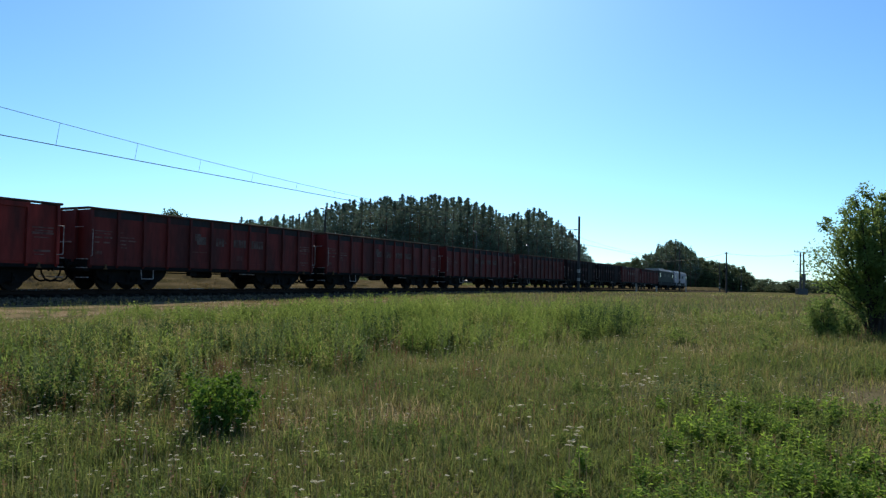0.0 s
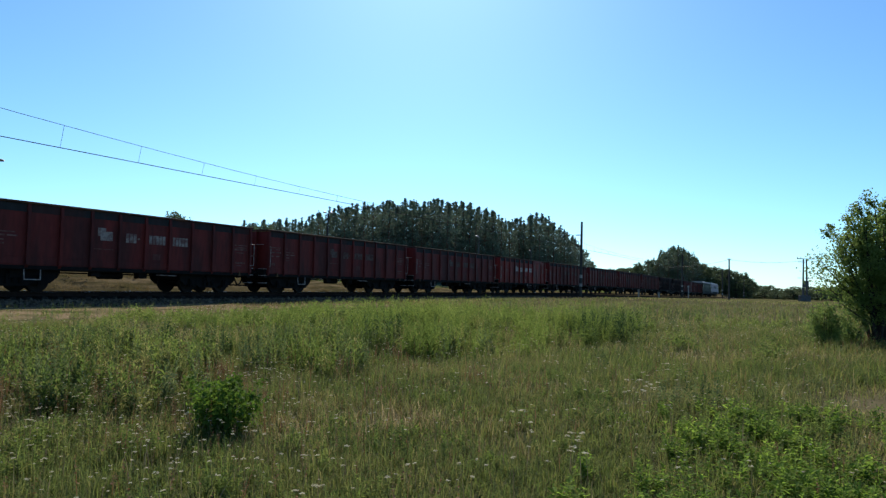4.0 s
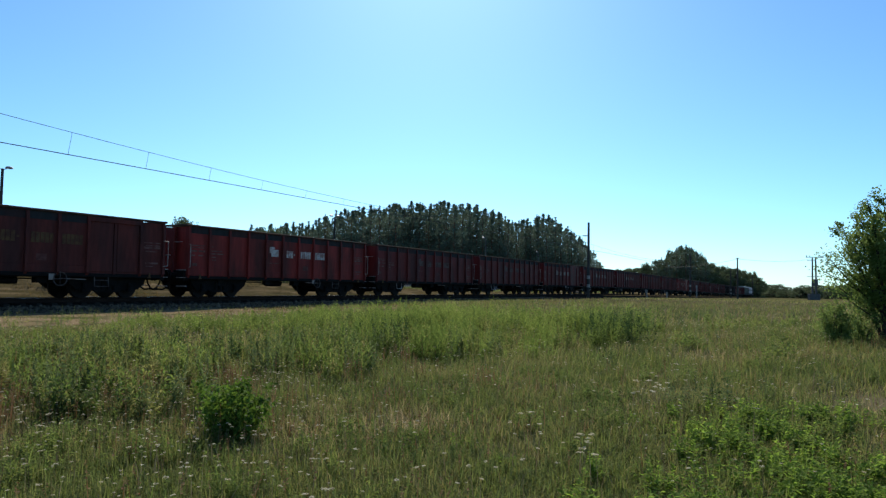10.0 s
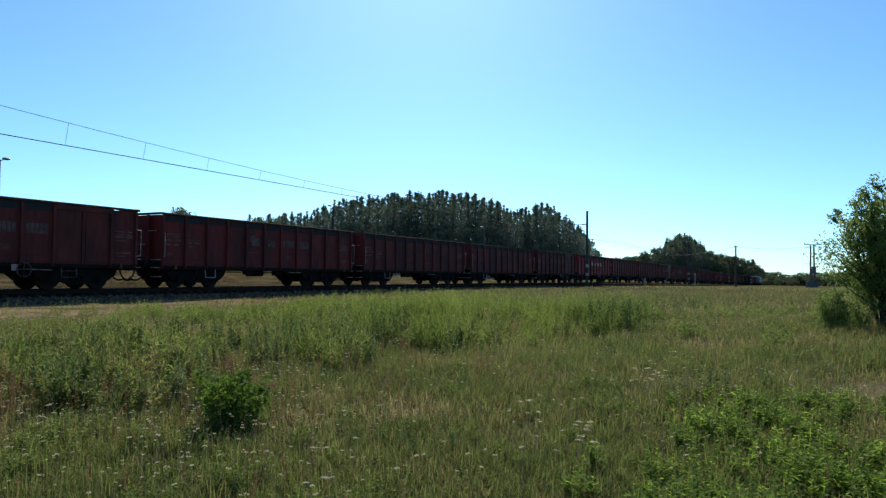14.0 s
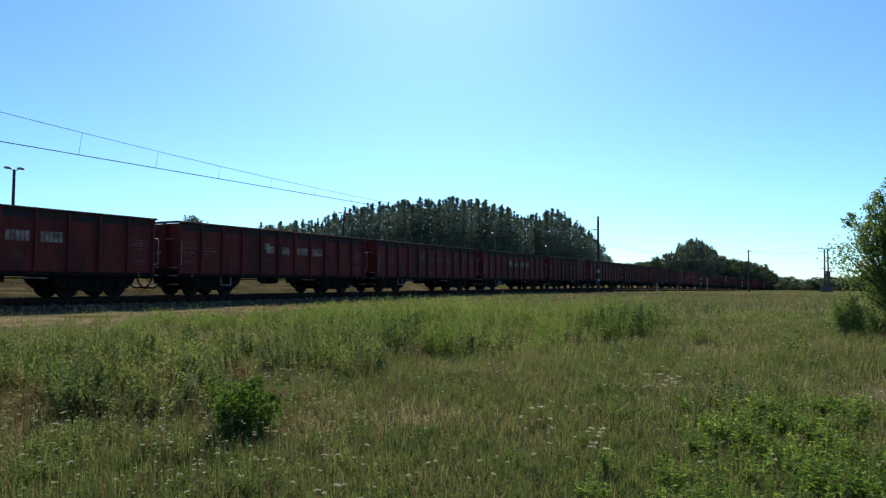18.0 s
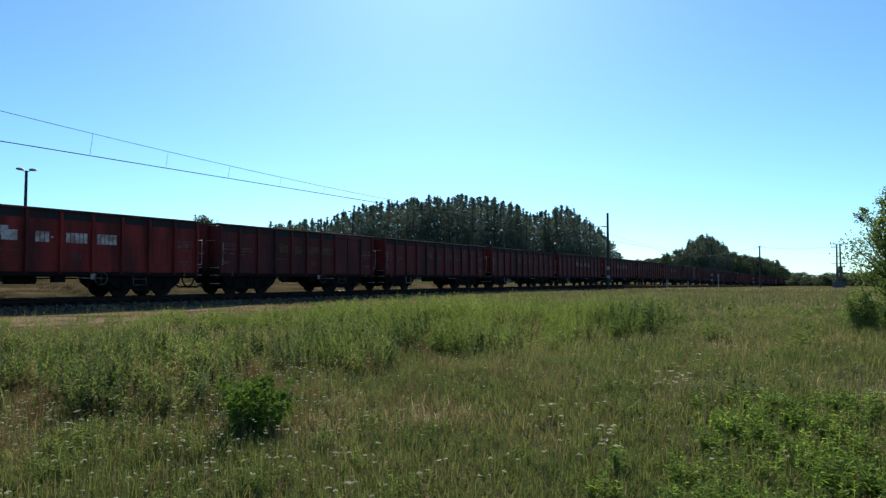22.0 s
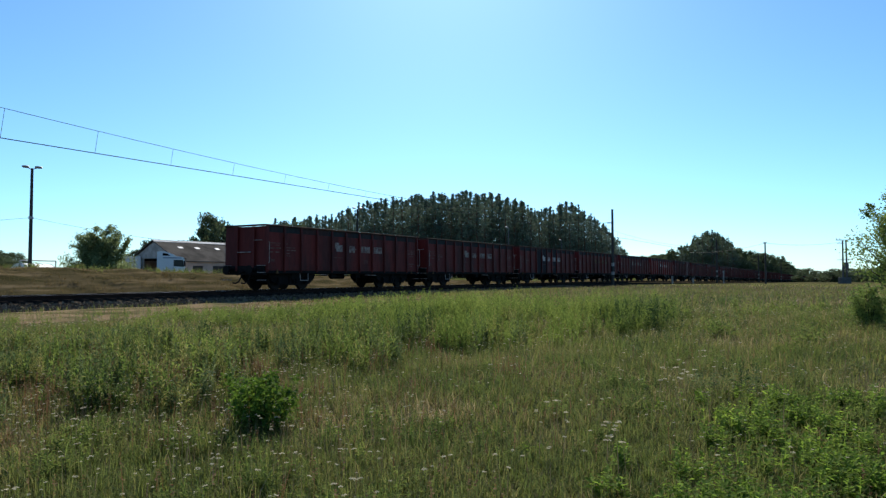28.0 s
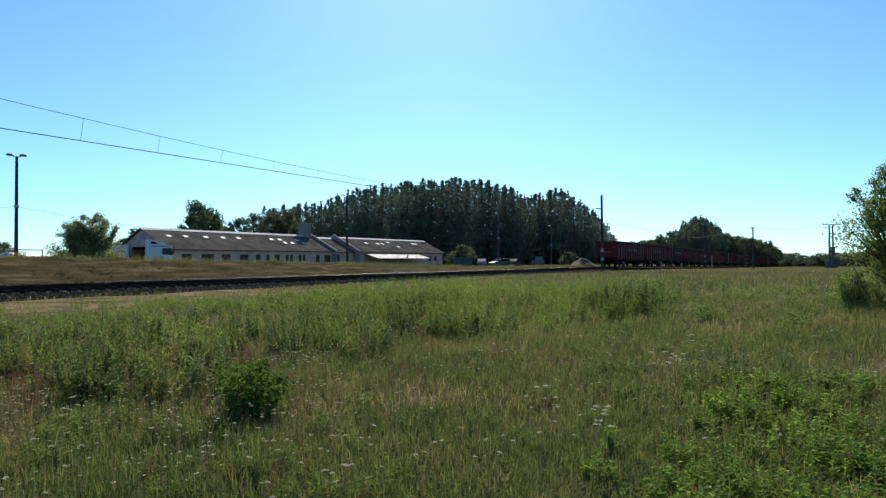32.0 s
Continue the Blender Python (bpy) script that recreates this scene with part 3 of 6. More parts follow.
        for yy in (-0.87, 0.87):
            bm = bmesh.new()
            rod(bm, (e * hb, yy, 1.06), (e * (hb + 0.34), yy, 1.06), 0.12, 12)
            rod(bm, (e * (hb + 0.34), yy, 1.06), (e * (hb + 0.6), yy, 1.06), 0.08, 12)
            rod(bm, (e * (hb + 0.58), yy, 1.06), (e * (hb + 0.62), yy, 1.06), 0.24, 16)
            part("buffer", bm, SOOT, w, "black buffer with a round plate")
        part("coupling", rods([(e * hb, 0, 1.0), (e * (hb + 0.35), 0, 0.92), (e * (hb + 0.6), 0, 0.8)], 0.05, 6), SOOT, w)
        for yy in (-0.35, 0.3):
            part("brake_hose", rods([(e * hb, yy, 0.98), (e * (hb + 0.08), yy, 0.66), (e * (hb + 0.22), yy, 0.45), (e * (hb + 0.42), yy, 0.36), (e * (hb + 0.63), yy, 0.38)], 0.04, 6), SOOT, w, "sagging rubber brake hose")
        part("crossbar", rods([(e * (hb + 0.15), -1.3, 2.62), (e * (hb + 0.15), -0.75, 2.62)], 0.018, 6), HANDRAIL, w, "pale grab bar")
        part("crossbar", rods([(e * (hb + 0.15), -0.5, 2.0), (e * (hb + 0.15), 0.5, 2.0)], 0.03, 6), HANDRAIL, w, "pale grab bar")
        bg = part("bogie", bogie_mesh([e * a for a in axles]), SOOT, w, "dark cast bogie frame")
        for a in axles:
            ws = part("wheelset", WHEELSET, None, bg)
            ws.location = (e * a, 0, 0.47)
    # brake gear under the middle
    bm = rod(bmesh.new(), (-0.9, -0.55, 0.72), (0.2, -0.55, 0.72), 0.16, 12)
    rod(bm, (-2.6, 0.1, 0.78), (2.6, 0.1, 0.78), 0.03, 6)
    box(bm, 0.6, 1.0, -1.25, -0.9, 0.62, 0.86)
    box(bm, -1.7, -1.3, -1.3, -1.05, 0.66, 0.86)
    part("brake_gear", bm, SOOT, w, "air tank and brake rods")
    part("brake_lever", rods([(1.4, -1.38, 0.8), (2.5, -1.38, 0.78)], 0.022, 6), HANDRAIL, w, "pale brake change lever")
    # painted marks on the near side, counted in bays from the front: an emblem and three words
    y = -hw - 0.004
    mid = lambda n: hb - (n - 0.5) * bay
    bm = bmesh.new()
    c = mid(7)
    box(bm, c - 0.34, c + 0.02, y - 0.004, y, 2.36, 2.70)
    box(bm, c - 0.22, c + 0.34, y - 0.008, y - 0.004, 2.18, 2.56)
    part("emblem", bm, mark, w, "faded painted emblem of two overlapping blocks")
    part("word_mark", word_mark(mid(6) - 0.3, mid(6) + 0.42, 2.16, 2.56, y, 4, True), mark, w, "painted word as plain bars")
    part("word_mark", word_mark(mid(5) - 0.42, mid(5) + 0.46, 2.16, 2.56, y, 5), mark, w, "painted word as plain bars")
    part("word_mark", word_mark(mid(4) - 0.44, mid(4) + 0.44, 2.16, 2.56, y, 5), mark, w, "painted word as plain bars")
    part("stripe", boxm(c - 0.5, c + 0.4, y - 0.004, y, 1.80, 1.835), FADED, w)
    part("data_plate", boxm(mid(5) - 0.2, mid(5) + 0.2, y - 0.003, y, 1.48, 1.74), DUSTRED, w, "faded painted field")
    rear, second, front = -hb + 0.24, -hb + bay + 0.14, hb - bay + 0.18
    lines = [(rear, 0.8, 2.46, 0.05), (rear, 0.72, 2.36, 0.04), (rear, 0.34, 2.18, 0.08), (rear + 0.42, 0.38, 2.18, 0.08), (rear, 0.22, 1.98, 0.06), (rear + 0.4, 0.3, 1.98, 0.06), (rear + 0.05, 0.3, 1.5, 0.14),
             (second, 0.14, 2.44, 0.06), (second, 0.7, 2.24, 0.05), (second, 0.34, 2.1, 0.06), (second + 0.4, 0.4, 2.1, 0.06), (second, 0.3, 1.94, 0.05), (second + 0.06, 0.26, 1.8, 0.06),
             (front, 0.85, 2.42, 0.05), (front + 0.12, 0.7, 2.3, 0.05), (front, 0.85, 2.18, 0.09), (front + 0.1, 0.6, 2.04, 0.04), (front + 0.1, 0.65, 1.5, 0.08), (front + 0.14, 0.36, 1.38, 0.04)]
    for x, wl, z, h in lines:
        part("data_line", boxm(x, x + wl, y - 0.003, y, z, z + h), FADED, w)
    return w


RIMRUST = mat("rusty_rim_paint", (0.095, 0.05, 0.032), 0.85, vary=0.35, scale=1.6, fine=9, bump=0.2, other=(0.035, 0.022, 0.019))
DULLRAIL = mat("greyed_rail_paint", (0.10, 0.085, 0.08), 0.7, vary=0.3, scale=5, other=(0.05, 0.036, 0.034))
FRESHMARK = mat("white_lettering_paint", (0.46, 0.43, 0.40), 0.7, vary=0.2, scale=5, fine=18, other=(0.26, 0.17, 0.15))
ENDRED = mat("wagon_end_red_paint", (0.115, 0.018, 0.015), 0.6, vary=0.35, scale=1.3, fine=7, bump=0.06, other=(0.08, 0.0145, 0.013), streak=0.22)
HANDRAIL = mat("pale_handrail_paint", (0.34, 0.31, 0.29), 0.6, vary=0.25, scale=6, other=(0.18, 0.12, 0.10))
FADED = mat("faded_marking", (0.155, 0.085, 0.075), 0.7, vary=0.25, scale=5, fine=22, other=(0.09, 0.032, 0.028))
DUSTRED = mat("faded_painted_field", (0.12, 0.05, 0.045), 0.8, vary=0.25, scale=4, other=(0.085, 0.03, 0.027))
RIMDARK = mat("rim_band_dark", (0.022, 0.025, 0.027), 0.8, vary=0.4, scale=0.8, fine=5, other=(0.045, 0.022, 0.021), streak=0.3)
PATCH = mat("dark_primer_patch", (0.030, 0.024, 0.026), 0.8, vary=0.3, scale=1.0, fine=6, other=(0.022, 0.018, 0.02), streak=0.4)


def locomotive(paint, roof, label):
    w = tagged(new("locomotive"), label, "locomotive", "locomotives of the train")
    hb, hw = 7.9, 1.5
    out = [(-hb, 1.0), (hb, 1.0), (hb, 2.2), (hb - 0.5, 3.6), (-hb + 0.5, 3.6), (-hb, 2.2)]
    part("body", prism(bmesh.new(), out, -hw, hw), paint, w)
    bm = bmesh.new()
    a = [(-hw, 3.6), (-hw * 0.75, 4.0), (hw * 0.75, 4.0), (hw, 3.6)]
    v0 = [bm.verts.new((-hb + 0.5, y, z)) for y, z in a]
    v1 = [bm.verts.new((hb - 0.5, y, z)) for y, z in a]
    bm.faces.new(v0), bm.faces.new(v1[::-1])
    for i in range(4):
        bm.faces.new((v0[i], v0[(i + 1) % 4], v1[(i + 1) % 4], v1[i]))
    bmesh.ops.recalc_face_normals(bm, faces=bm.faces)
    part("roof", bm, roof, w, "pale curved roof")
    part("sill", boxm(-hb, hb, -hw - 0.01, hw + 0.01, 0.80, 1.5), SOOT, w, "dark lower skirt")
    for e in (-1, 1):
        for y in (-0.7, 0.7):
            m = part("windscreen", boxm(-0.02, 0.02, -0.55, 0.55, -0.45, 0.45), GLASSDARK, w)
            m.matrix_basis = pose(e * (hb - 0.27), y, 2.95, 0, -e * 19.6, 0)
        for s in (-1, 1):
            part("cab_window", boxm(e * 6.6 - 0.4, e * 6.6 + 0.4, s * hw - 0.01, s * hw + 0.01, 2.3, 3.1), GLASSDARK, w)
            part("cab_door", boxm(e * 5.6 - 0.35, e * 5.6 + 0.35, s * hw - 0.012, s * hw + 0.012, 1.1, 3.2), paint, w)
            part("buffer", rod(bmesh.new(), (e * hb, s * 0.87, 1.06), (e * (hb + 0.6), s * 0.87, 1.06), 0.15, 12), SOOT, w)
        bg = part("bogie", bogie_mesh([e * 4.9 - 1.4, e * 4.9 + 1.4]), SOOT, w)
        for k in (-1.4, 1.4):
            ws = part("wheelset", WHEELSET, None, bg)
            ws.location = (e * 4.9 + k, 0, 0.47)
    for x in (-1.9, 1.9):
        for s in (-1, 1):
            part("vent", boxm(x - 1.1, x + 1.1, s * hw - 0.015, s * hw + 0.015, 2.5, 3.1), LOUVRE, w, "louvred side vent")
    part("roof_box", boxm(-1.5, 1.5, -0.7, 0.7, 3.98, 4.2, 0.05), roof, w)
    return w


LOUVRE = mat("grey_louvre_paint", (0.05, 0.055, 0.05), 0.6, vary=0.3, scale=3, fine=30)
GLASSDARK = mat("dark_window_glass", (0.02, 0.025, 0.03), 0.08, vary=0.05, bump=0)
LOCO_A = mat("loco_grey_green_paint", (0.045, 0.052, 0.046), 0.6, vary=0.2, scale=0.8, spec=0.02)
LOCO_B = mat("loco_white_paint", (0.36, 0.32, 0.34), 0.6, vary=0.15, scale=0.8, spec=0.02)
LOCO_ROOF = mat("loco_roof_paint", (0.28, 0.285, 0.27), 0.6, vary=0.15, scale=0.8, spec=0.02)

# the wagons from the tail on: size (long or short), paint and marks
LONG, SHORT = 15.42, 13.51
CONSIST = ("Lw Lw Lp Ly Lw Lf Sy Ly Ly Lw Lw Lm Lw Sd Lm Ld Ld Sy Lf Lm Lm Sm Lw Lw Lm Lm Sf Lm Lm Lm Ld Sb Sb Sm Lm").split()
TRAIN = []          # (thing, its centre along the line at the start)
TAIL_U = -389.96


def build_train():
    kinds = {
        "Lw": open_wagon("long", RED, ENDRED, MARK, "long dark red open coal wagon with white marks"),
        "Lm": open_wagon("long", RED, ENDRED, DULLMARK, "long dull red open coal wagon with faded marks"),
        "Ld": open_wagon("long", BROWN, BROWN, FAINT, "long dark brown open wagon with hardly readable marks"),
        "Ly": open_wagon("long", RED, ENDRED, YELLOW, "long brown-red open coal wagon with yellowed marks"),
        "Lf": open_wagon("long", BRIGHT, BRIGHT, FRESHMARK, "long brighter red open coal wagon with fresh white marks", "wheel"),
        "Lp": open_wagon("long", RED, ENDRED, FRESHMARK, "long red open coal wagon with dark repainted panels", "loop", ((3, 4, 6), PATCH)),
        "Sf": open_wagon("short", BRIGHT, BRIGHT, FRESHMARK, "short bright red open coal wagon with fresh white marks", "wheel"),
        "Sy": open_wagon("short", BROWN, BROWN, YELLOW, "short brown open coal wagon with yellowed marks", "wheel"),
        "Sm": open_wagon("short", RED, ENDRED, MARK, "short red open coal wagon, sooty towards the sill", "wheel"),
        "Sb": open_wagon("short", BLACKISH, BLACKISH, FAINT, "short blackened brown open coal wagon", "wheel"),
        "Sd": open_wagon("short", BROWN, ENDRED, DULLMARK, "short dull brown-red open coal wagon", "wheel"),
    }
    used = set()
    u = TAIL_U
    for k in CONSIST:
        length = LONG if k[0] == "L" else SHORT
        w = copy_thing(kinds[k], pose(0, 0, 0)) if k in used else kinds[k]
        used.add(k)
        TRAIN.append((w, u + length / 2))
        u += length
    for paint, label in ((LOCO_A, "grey-green electric locomotive with a pale roof"), (LOCO_B, "dusty white locomotive at the head of the train")):
        w = locomotive(paint, LOCO_ROOF, label)
        TRAIN.append((w, u + 8.5))
        u += 17.0


def run(t):
    """How far the train has gone at t seconds: it gathers speed slowly."""
    return 13.448 * t + 0.0485 * t * t


def train_pose(x):
    slope = (rail_z(x + 4) - rail_z(x - 4)) / 8
    return pose(x, TRACK_Y, rail_z(x), 0, -math.degrees(math.atan(slope)), 0)


def motions():
    for w, u in TRAIN:
        walk(w, [(t, train_pose(u + run(t))) for t in range(0, 33, 2)])
    # the wheels turn on their axles: one turn for every 2.95 m; wheels of one place on the bogie share the keys
    shared = {}
    for w, u in TRAIN:
        for bg in w.children:
            for ws in bg.children:
                if not ws.name.startswith("wheelset"):
                    continue
                key = tuple(round(c, 3) for c in ws.location)
                if key not in shared:
                    walk(ws, [(i / 30, pose(*key, 0, math.degrees(run(i / 30) / 0.47) % 360, 0)) for i in range(961)])
                    shared[key] = ws.animation_data
                else:
                    ws.rotation_mode = "QUATERNION"
                    ws.animation_data_create()
                    ws.animation_data.action = shared[key].action
                    ws.animation_data.action_slot = shared[key].action_slot


build_track()
build_wires()
_mast = catenary_mast(79.0)
for _x in (8.6, -61.4, 149.0, 219.0, 289.0):
    copy_thing(_mast, pose(_x, TRACK_Y - 3.0, rail_z(_x) - 0.7))
build_train()


# ---- plants ----
def leaf_cards(centres, size, squash=1.0, droop=0.0, slim=0.55):
    """Small pointed leaves (one folded quad each) at the centres, turned every way."""
    n = len(centres)
    d = rng.normal(0, 1, (n, 3))
    d[:, 2] = d[:, 2] * squash - droop
    d /= np.linalg.norm(d, axis=1)[:, None]
    e = np.cross(d, rng.normal(0, 1, (n, 3)))
    e /= np.linalg.norm(e, axis=1)[:, None] + 1e-6
    s = size * rng.uniform(0.6, 1.3, (n, 1))
    c = np.asarray(centres)
    v = np.stack([c - d * s * 0.5, c + e * s * slim * 0.5, c + d * s * 0.5, c - e * s * slim * 0.5], 1).reshape(-1, 3)
    return v, np.arange(4 * n).reshape(-1, 4)


def limb(bm, a, b, r0, r1, bend=0.1, n=4, seg=6):
    a, b = Vector(a), Vector(b)
    pts = []
    off = Vector(rng.normal(0, bend, 3)) * (b - a).length
    for i in range(n + 1):
        t = i / n
        pts.append(a.lerp(b, t) + off * math.sin(math.pi * t))
    for i in range(n):
        rod(bm, pts[i], pts[i + 1], r0 + (r1 - r0) * i / n, seg, r0 + (r1 - r0) * (i + 1) / n)
    return pts


def pine(height):
    t = tagged(new("pine_tree"), "tall dark pine with a straight trunk in the wood", "tree", "pines of the wood")
    bm = bmesh.new()
    limb(bm, (0, 0, -0.3), (rng.normal(0, .25), rng.normal(0, .25), height * 0.97), 0.22, 0.04, 0.008, 5, 7)
    cl = []
    low = rng.uniform(0.05, 0.24)
    for i in range(110):
        f = low + (1 - low) * rng.random() ** 1.05
        z = height * f
        reach = (0.05 + 2.7 * min(1.0, (2.7 * (1 - f)) ** 0.9) * min(1.0, 0.4 + (f - low) * 3)) * rng.uniform(0.25, 1.2)
        a = rng.uniform(0, 6.283)
        p = (reach * math.cos(a), reach * math.sin(a), z + 0.15 * reach)
        if i % 3 == 0:
            limb(bm, (0, 0, z - 0.3), p, 0.05, 0.02, 0.05, 2, 4)
        cl.append((p, 0.10 + 0.48 * min(1 - f, 0.5) + 0.16 * rng.random()))
    for i in range(6):
        cl.append(((rng.normal(0, 0.05), rng.normal(0, 0.05), height * (0.92 + 0.017 * i)), 0.16 - 0.022 * i))
    part("trunk", bm, PINEBARK, t)
    pts = np.concatenate([np.array(p) + rng.normal(0, 1, (18, 3)) * np.array((s, s, s * 0.75)) for p, s in cl])
    v, f = leaf_cards(pts, 0.46, 0.8, -0.3, 0.36)
    part("crown", mesh_np("pine_crown", v, f, NEEDLES), NEEDLES, t, "dark green needles in tufts")
    return t


def broadleaf(height, width, material, label, leaf=0.3, clumps=60, per=60, stems=1, category="tree", group="", base=0.15, name="broadleaf_tree", fork=0.28):
    """stems limbs rise from the foot; clumps of leaves along the shoots, fuller outside, with gaps."""
    t = tagged(new(name), label, category, group)
    bm = bmesh.new()
    tips = []
    for s in range(stems):
        a = rng.uniform(0, 6.283)
        foot = (0.12 * stems ** 0.5 * math.cos(a) * (stems > 1), 0.12 * stems ** 0.5 * math.sin(a) * (stems > 1), -0.2)
        top = (width * fork * math.cos(a) * rng.uniform(0.3, 1), width * fork * math.sin(a) * rng.uniform(0.3, 1), height * rng.uniform(0.6, 0.85))
        r = 0.028 * height / stems ** 0.55
        pts = limb(bm, foot, top, r, r * 0.35, 0.06, 5, 6)
        tips.append(pts)
    cl = []
    for i in range(clumps):
        f = rng.uniform(base, 1.0)
        a = rng.uniform(0, 6.283)
        reach = width / 2 * math.sin(math.pi * min(1, 0.18 + 0.72 * f)) * rng.uniform(0.55, 1.08)
        p = Vector((reach * math.cos(a), reach * math.sin(a), height * f * rng.uniform(0.9, 1.02)))
        stem = tips[i % stems]
        k = min(stem, key=lambda q: (q - p).length + max(0, q.z - p.z) * 3)
        limb(bm, k, p, 0.006 * height / stems ** 0.3, 0.003 * height ** 0.5, 0.06, 2, 4)
        cl.append(p)
    part("trunk", bm, BARK, t)
    r = width * 0.075
    pts = []
    for p in cl:
        d = rng.normal(0, 1, (per, 3))
        d *= (rng.random((per, 1)) ** 0.5 / np.linalg.norm(d, axis=1)[:, None]) * 1.9
        pts.append(np.array(p) + d * np.array((r, r, r * 0.7)) * rng.uniform(0.6, 1.2))
    pts = np.concatenate(pts)
    pts = pts[pts[:, 2] > 0.03]
    v, f = leaf_cards(pts, leaf, 0.8, 0.25)
    part("crown", mesh_np("leaf_crown", v, f, material), material, t)
    return t


def spot(k, depth):
    """A place seen k to the side (tangent) of the middle line of view at that depth."""
    return depth * (0.854 + 0.52 * k), depth * (0.52 - 0.854 * k)


def put(thing, x, y, turn=0.0, size=1.0, tall=1.0):
    thing.matrix_world = pose(x, y, ground_z(x, y) - 0.05, 0, 0, turn) @ Matrix.Diagonal((size, size, size * tall, 1))
    return thing


def lerp_list(rows, v):
    xs, ys = zip(*rows)
    return float(np.interp(v, xs, ys))


def build_woods():
    pines = [pine(h) for h in (17.5, 19.0, 20.0, 21.0, 22.0, 18.5)]
    fresh = list(pines)
    # how high the wood stands above eye level per metre of distance, by side position
    wood = [(-0.25, .080), (-0.205, .083), (-0.173, .086), (-0.148, .094), (-0.124, .104), (-0.10, .107), (-0.074, .112), (-0.041, .115), (-0.008, .118), (0.042, .119), (0.084, .115),
            (0.11, .110), (0.131, .101), (0.139, .092), (0.15, .095), (0.177, .106), (0.194, .104), (0.22, .086), (0.237, .075), (0.255, .058), (0.268, .036)]
    n = 0
    for row in range(6):
        k = -0.252 + row * 0.004
        while k < 0.268:
            depth = lerp_list([(-0.25, 240), (-0.1, 205), (0.05, 190), (0.27, 186)], k) + row * 6 + rng.uniform(-4, 4)
            x, y = spot(k, depth)
            top = lerp_list(wood, k) * depth * rng.uniform(0.90, 1.045) + 1.6 - ground_z(x, y)
            if rng.random() < 0.25:
                top *= rng.uniform(0.8, 0.95)
            base = (17.5, 19.0, 20.0, 21.0, 22.0, 18.5)
            i = n % 6
            t = fresh.pop(0) if fresh else copy_thing(pines[i], pose(0, 0, 0))
            i = pines.index(t) if t in pines else i
            s = max(top, 4) / base[i]
            put(t, x, y, rng.uniform(0, 360), s ** 0.5 if s < 1 else s, s / (s ** 0.5 if s < 1 else s))
            n += 1
            k += rng.uniform(0.008, 0.015)
    # broadleaved trees: the copse beyond the line, and hedges far away
    kinds = [broadleaf(10, 7.5, COPSELEAVES, "dark green broadleaved tree in a copse", 0.5, 130, 34, 1, group="trees of the copse", base=0.02) for _ in range(4)]
    fresh2 = list(kinds)

    def tree(x, y, h, w):
        t = fresh2.pop(0) if fresh2 else copy_thing(kinds[int(rng.integers(4))], pose(0, 0, 0))
        put(t, x, y, rng.uniform(0, 360), w / 7.5, h / 10 / (w / 7.5))

    copse = [(0.26, .026), (0.315, .030), (0.34, .038), (0.358, .045), (0.375, .058), (0.390, .068), (0.402, .065), (0.414, .058), (0.422, .051), (0.435, .042), (0.448, .036), (0.466, .034), (0.488, .031), (0.505, .024), (0.515, .011)]
    for row in range(3):
        k = 0.255
        while k < 0.517:
            depth = 330 + row * 14 + rng.uniform(-6, 6)
            x, y = spot(k, depth)
            h = lerp_list(copse, k) * depth * rng.uniform(0.84, 1.03) + 1.6 - ground_z(x, y)
            tree(x, y, max(h, 4), rng.uniform(6, 9))
            k += rng.uniform(0.011, 0.02)
    for k in np.arange(0.345, 0.43, 0.0075):
        depth = 322 + rng.uniform(-4, 4)
        x, y = spot(k, depth)
        i = int(rng.integers(6))
        s = (lerp_list(copse, k) * depth * rng.uniform(0.88, 1.04) + 1.6 - ground_z(x, y)) / (17.5, 19.0, 20.0, 21.0, 22.0, 18.5)[i]
        put(copy_thing(pines[i], pose(0, 0, 0)), x, y, rng.uniform(0, 360), s * 1.15, 0.87)
    # undergrowth at the back of the pine wood
    k = -0.26
    while k < 0.27:
        depth = lerp_list([(-0.25, 285), (-0.1, 248), (0.05, 233), (0.27, 225)], k)
        x, y = spot(k, depth)
        tree(x, y, rng.uniform(8, 11) if k < 0.23 else 6, rng.uniform(8, 11))
        k += rng.uniform(0.012, 0.02)
    bush = [broadleaf(5, 5.5, COPSELEAVES, "dense undergrowth bush in the wood", 0.5, 70, 40, 3, "bush", "undergrowth of the wood", base=0.0, name="undergrowth") for _ in range(2)]
    fresh3 = list(bush)
    for off in (12, 26, 40):
        k = -0.26
        while k < 0.262:
            depth = lerp_list([(-0.25, 240), (-0.1, 205), (0.05, 190), (0.27, 186)], k) + off
            x, y = spot(k, depth)
            t = fresh3.pop(0) if fresh3 else copy_thing(bush[int(rng.integers(2))], pose(0, 0, 0))
            put(t, x, y, rng.uniform(0, 360), rng.uniform(0.8, 1.3), rng.uniform(0.8, 1.15))
            k += rng.uniform(0.014, 0.022)
    # far hedge line under the open sky, and bushes past the transformer
    k = 0.50
    while k < 0.95:
        depth = rng.uniform(560, 640)
        x, y = spot(k, depth)
        tree(x, y, 1.6 - ground_z(x, y) + depth * rng.uniform(0.004, 0.010), rng.uniform(12, 17))
        k += rng.uniform(0.009, 0.016)
    k = 0.53
    while k < 0.95:
        depth = rng.uniform(260, 300)
        x, y = spot(k, depth)
        tree(x, y, 1.6 - ground_z(x, y) + depth * rng.uniform(0.004, 0.011) * (1 if k > 0.57 else 0.5), rng.uniform(7, 10))
        k += rng.uniform(0.014, 0.026)
    # behind the shed: a tree line and single trees
    k = -0.80
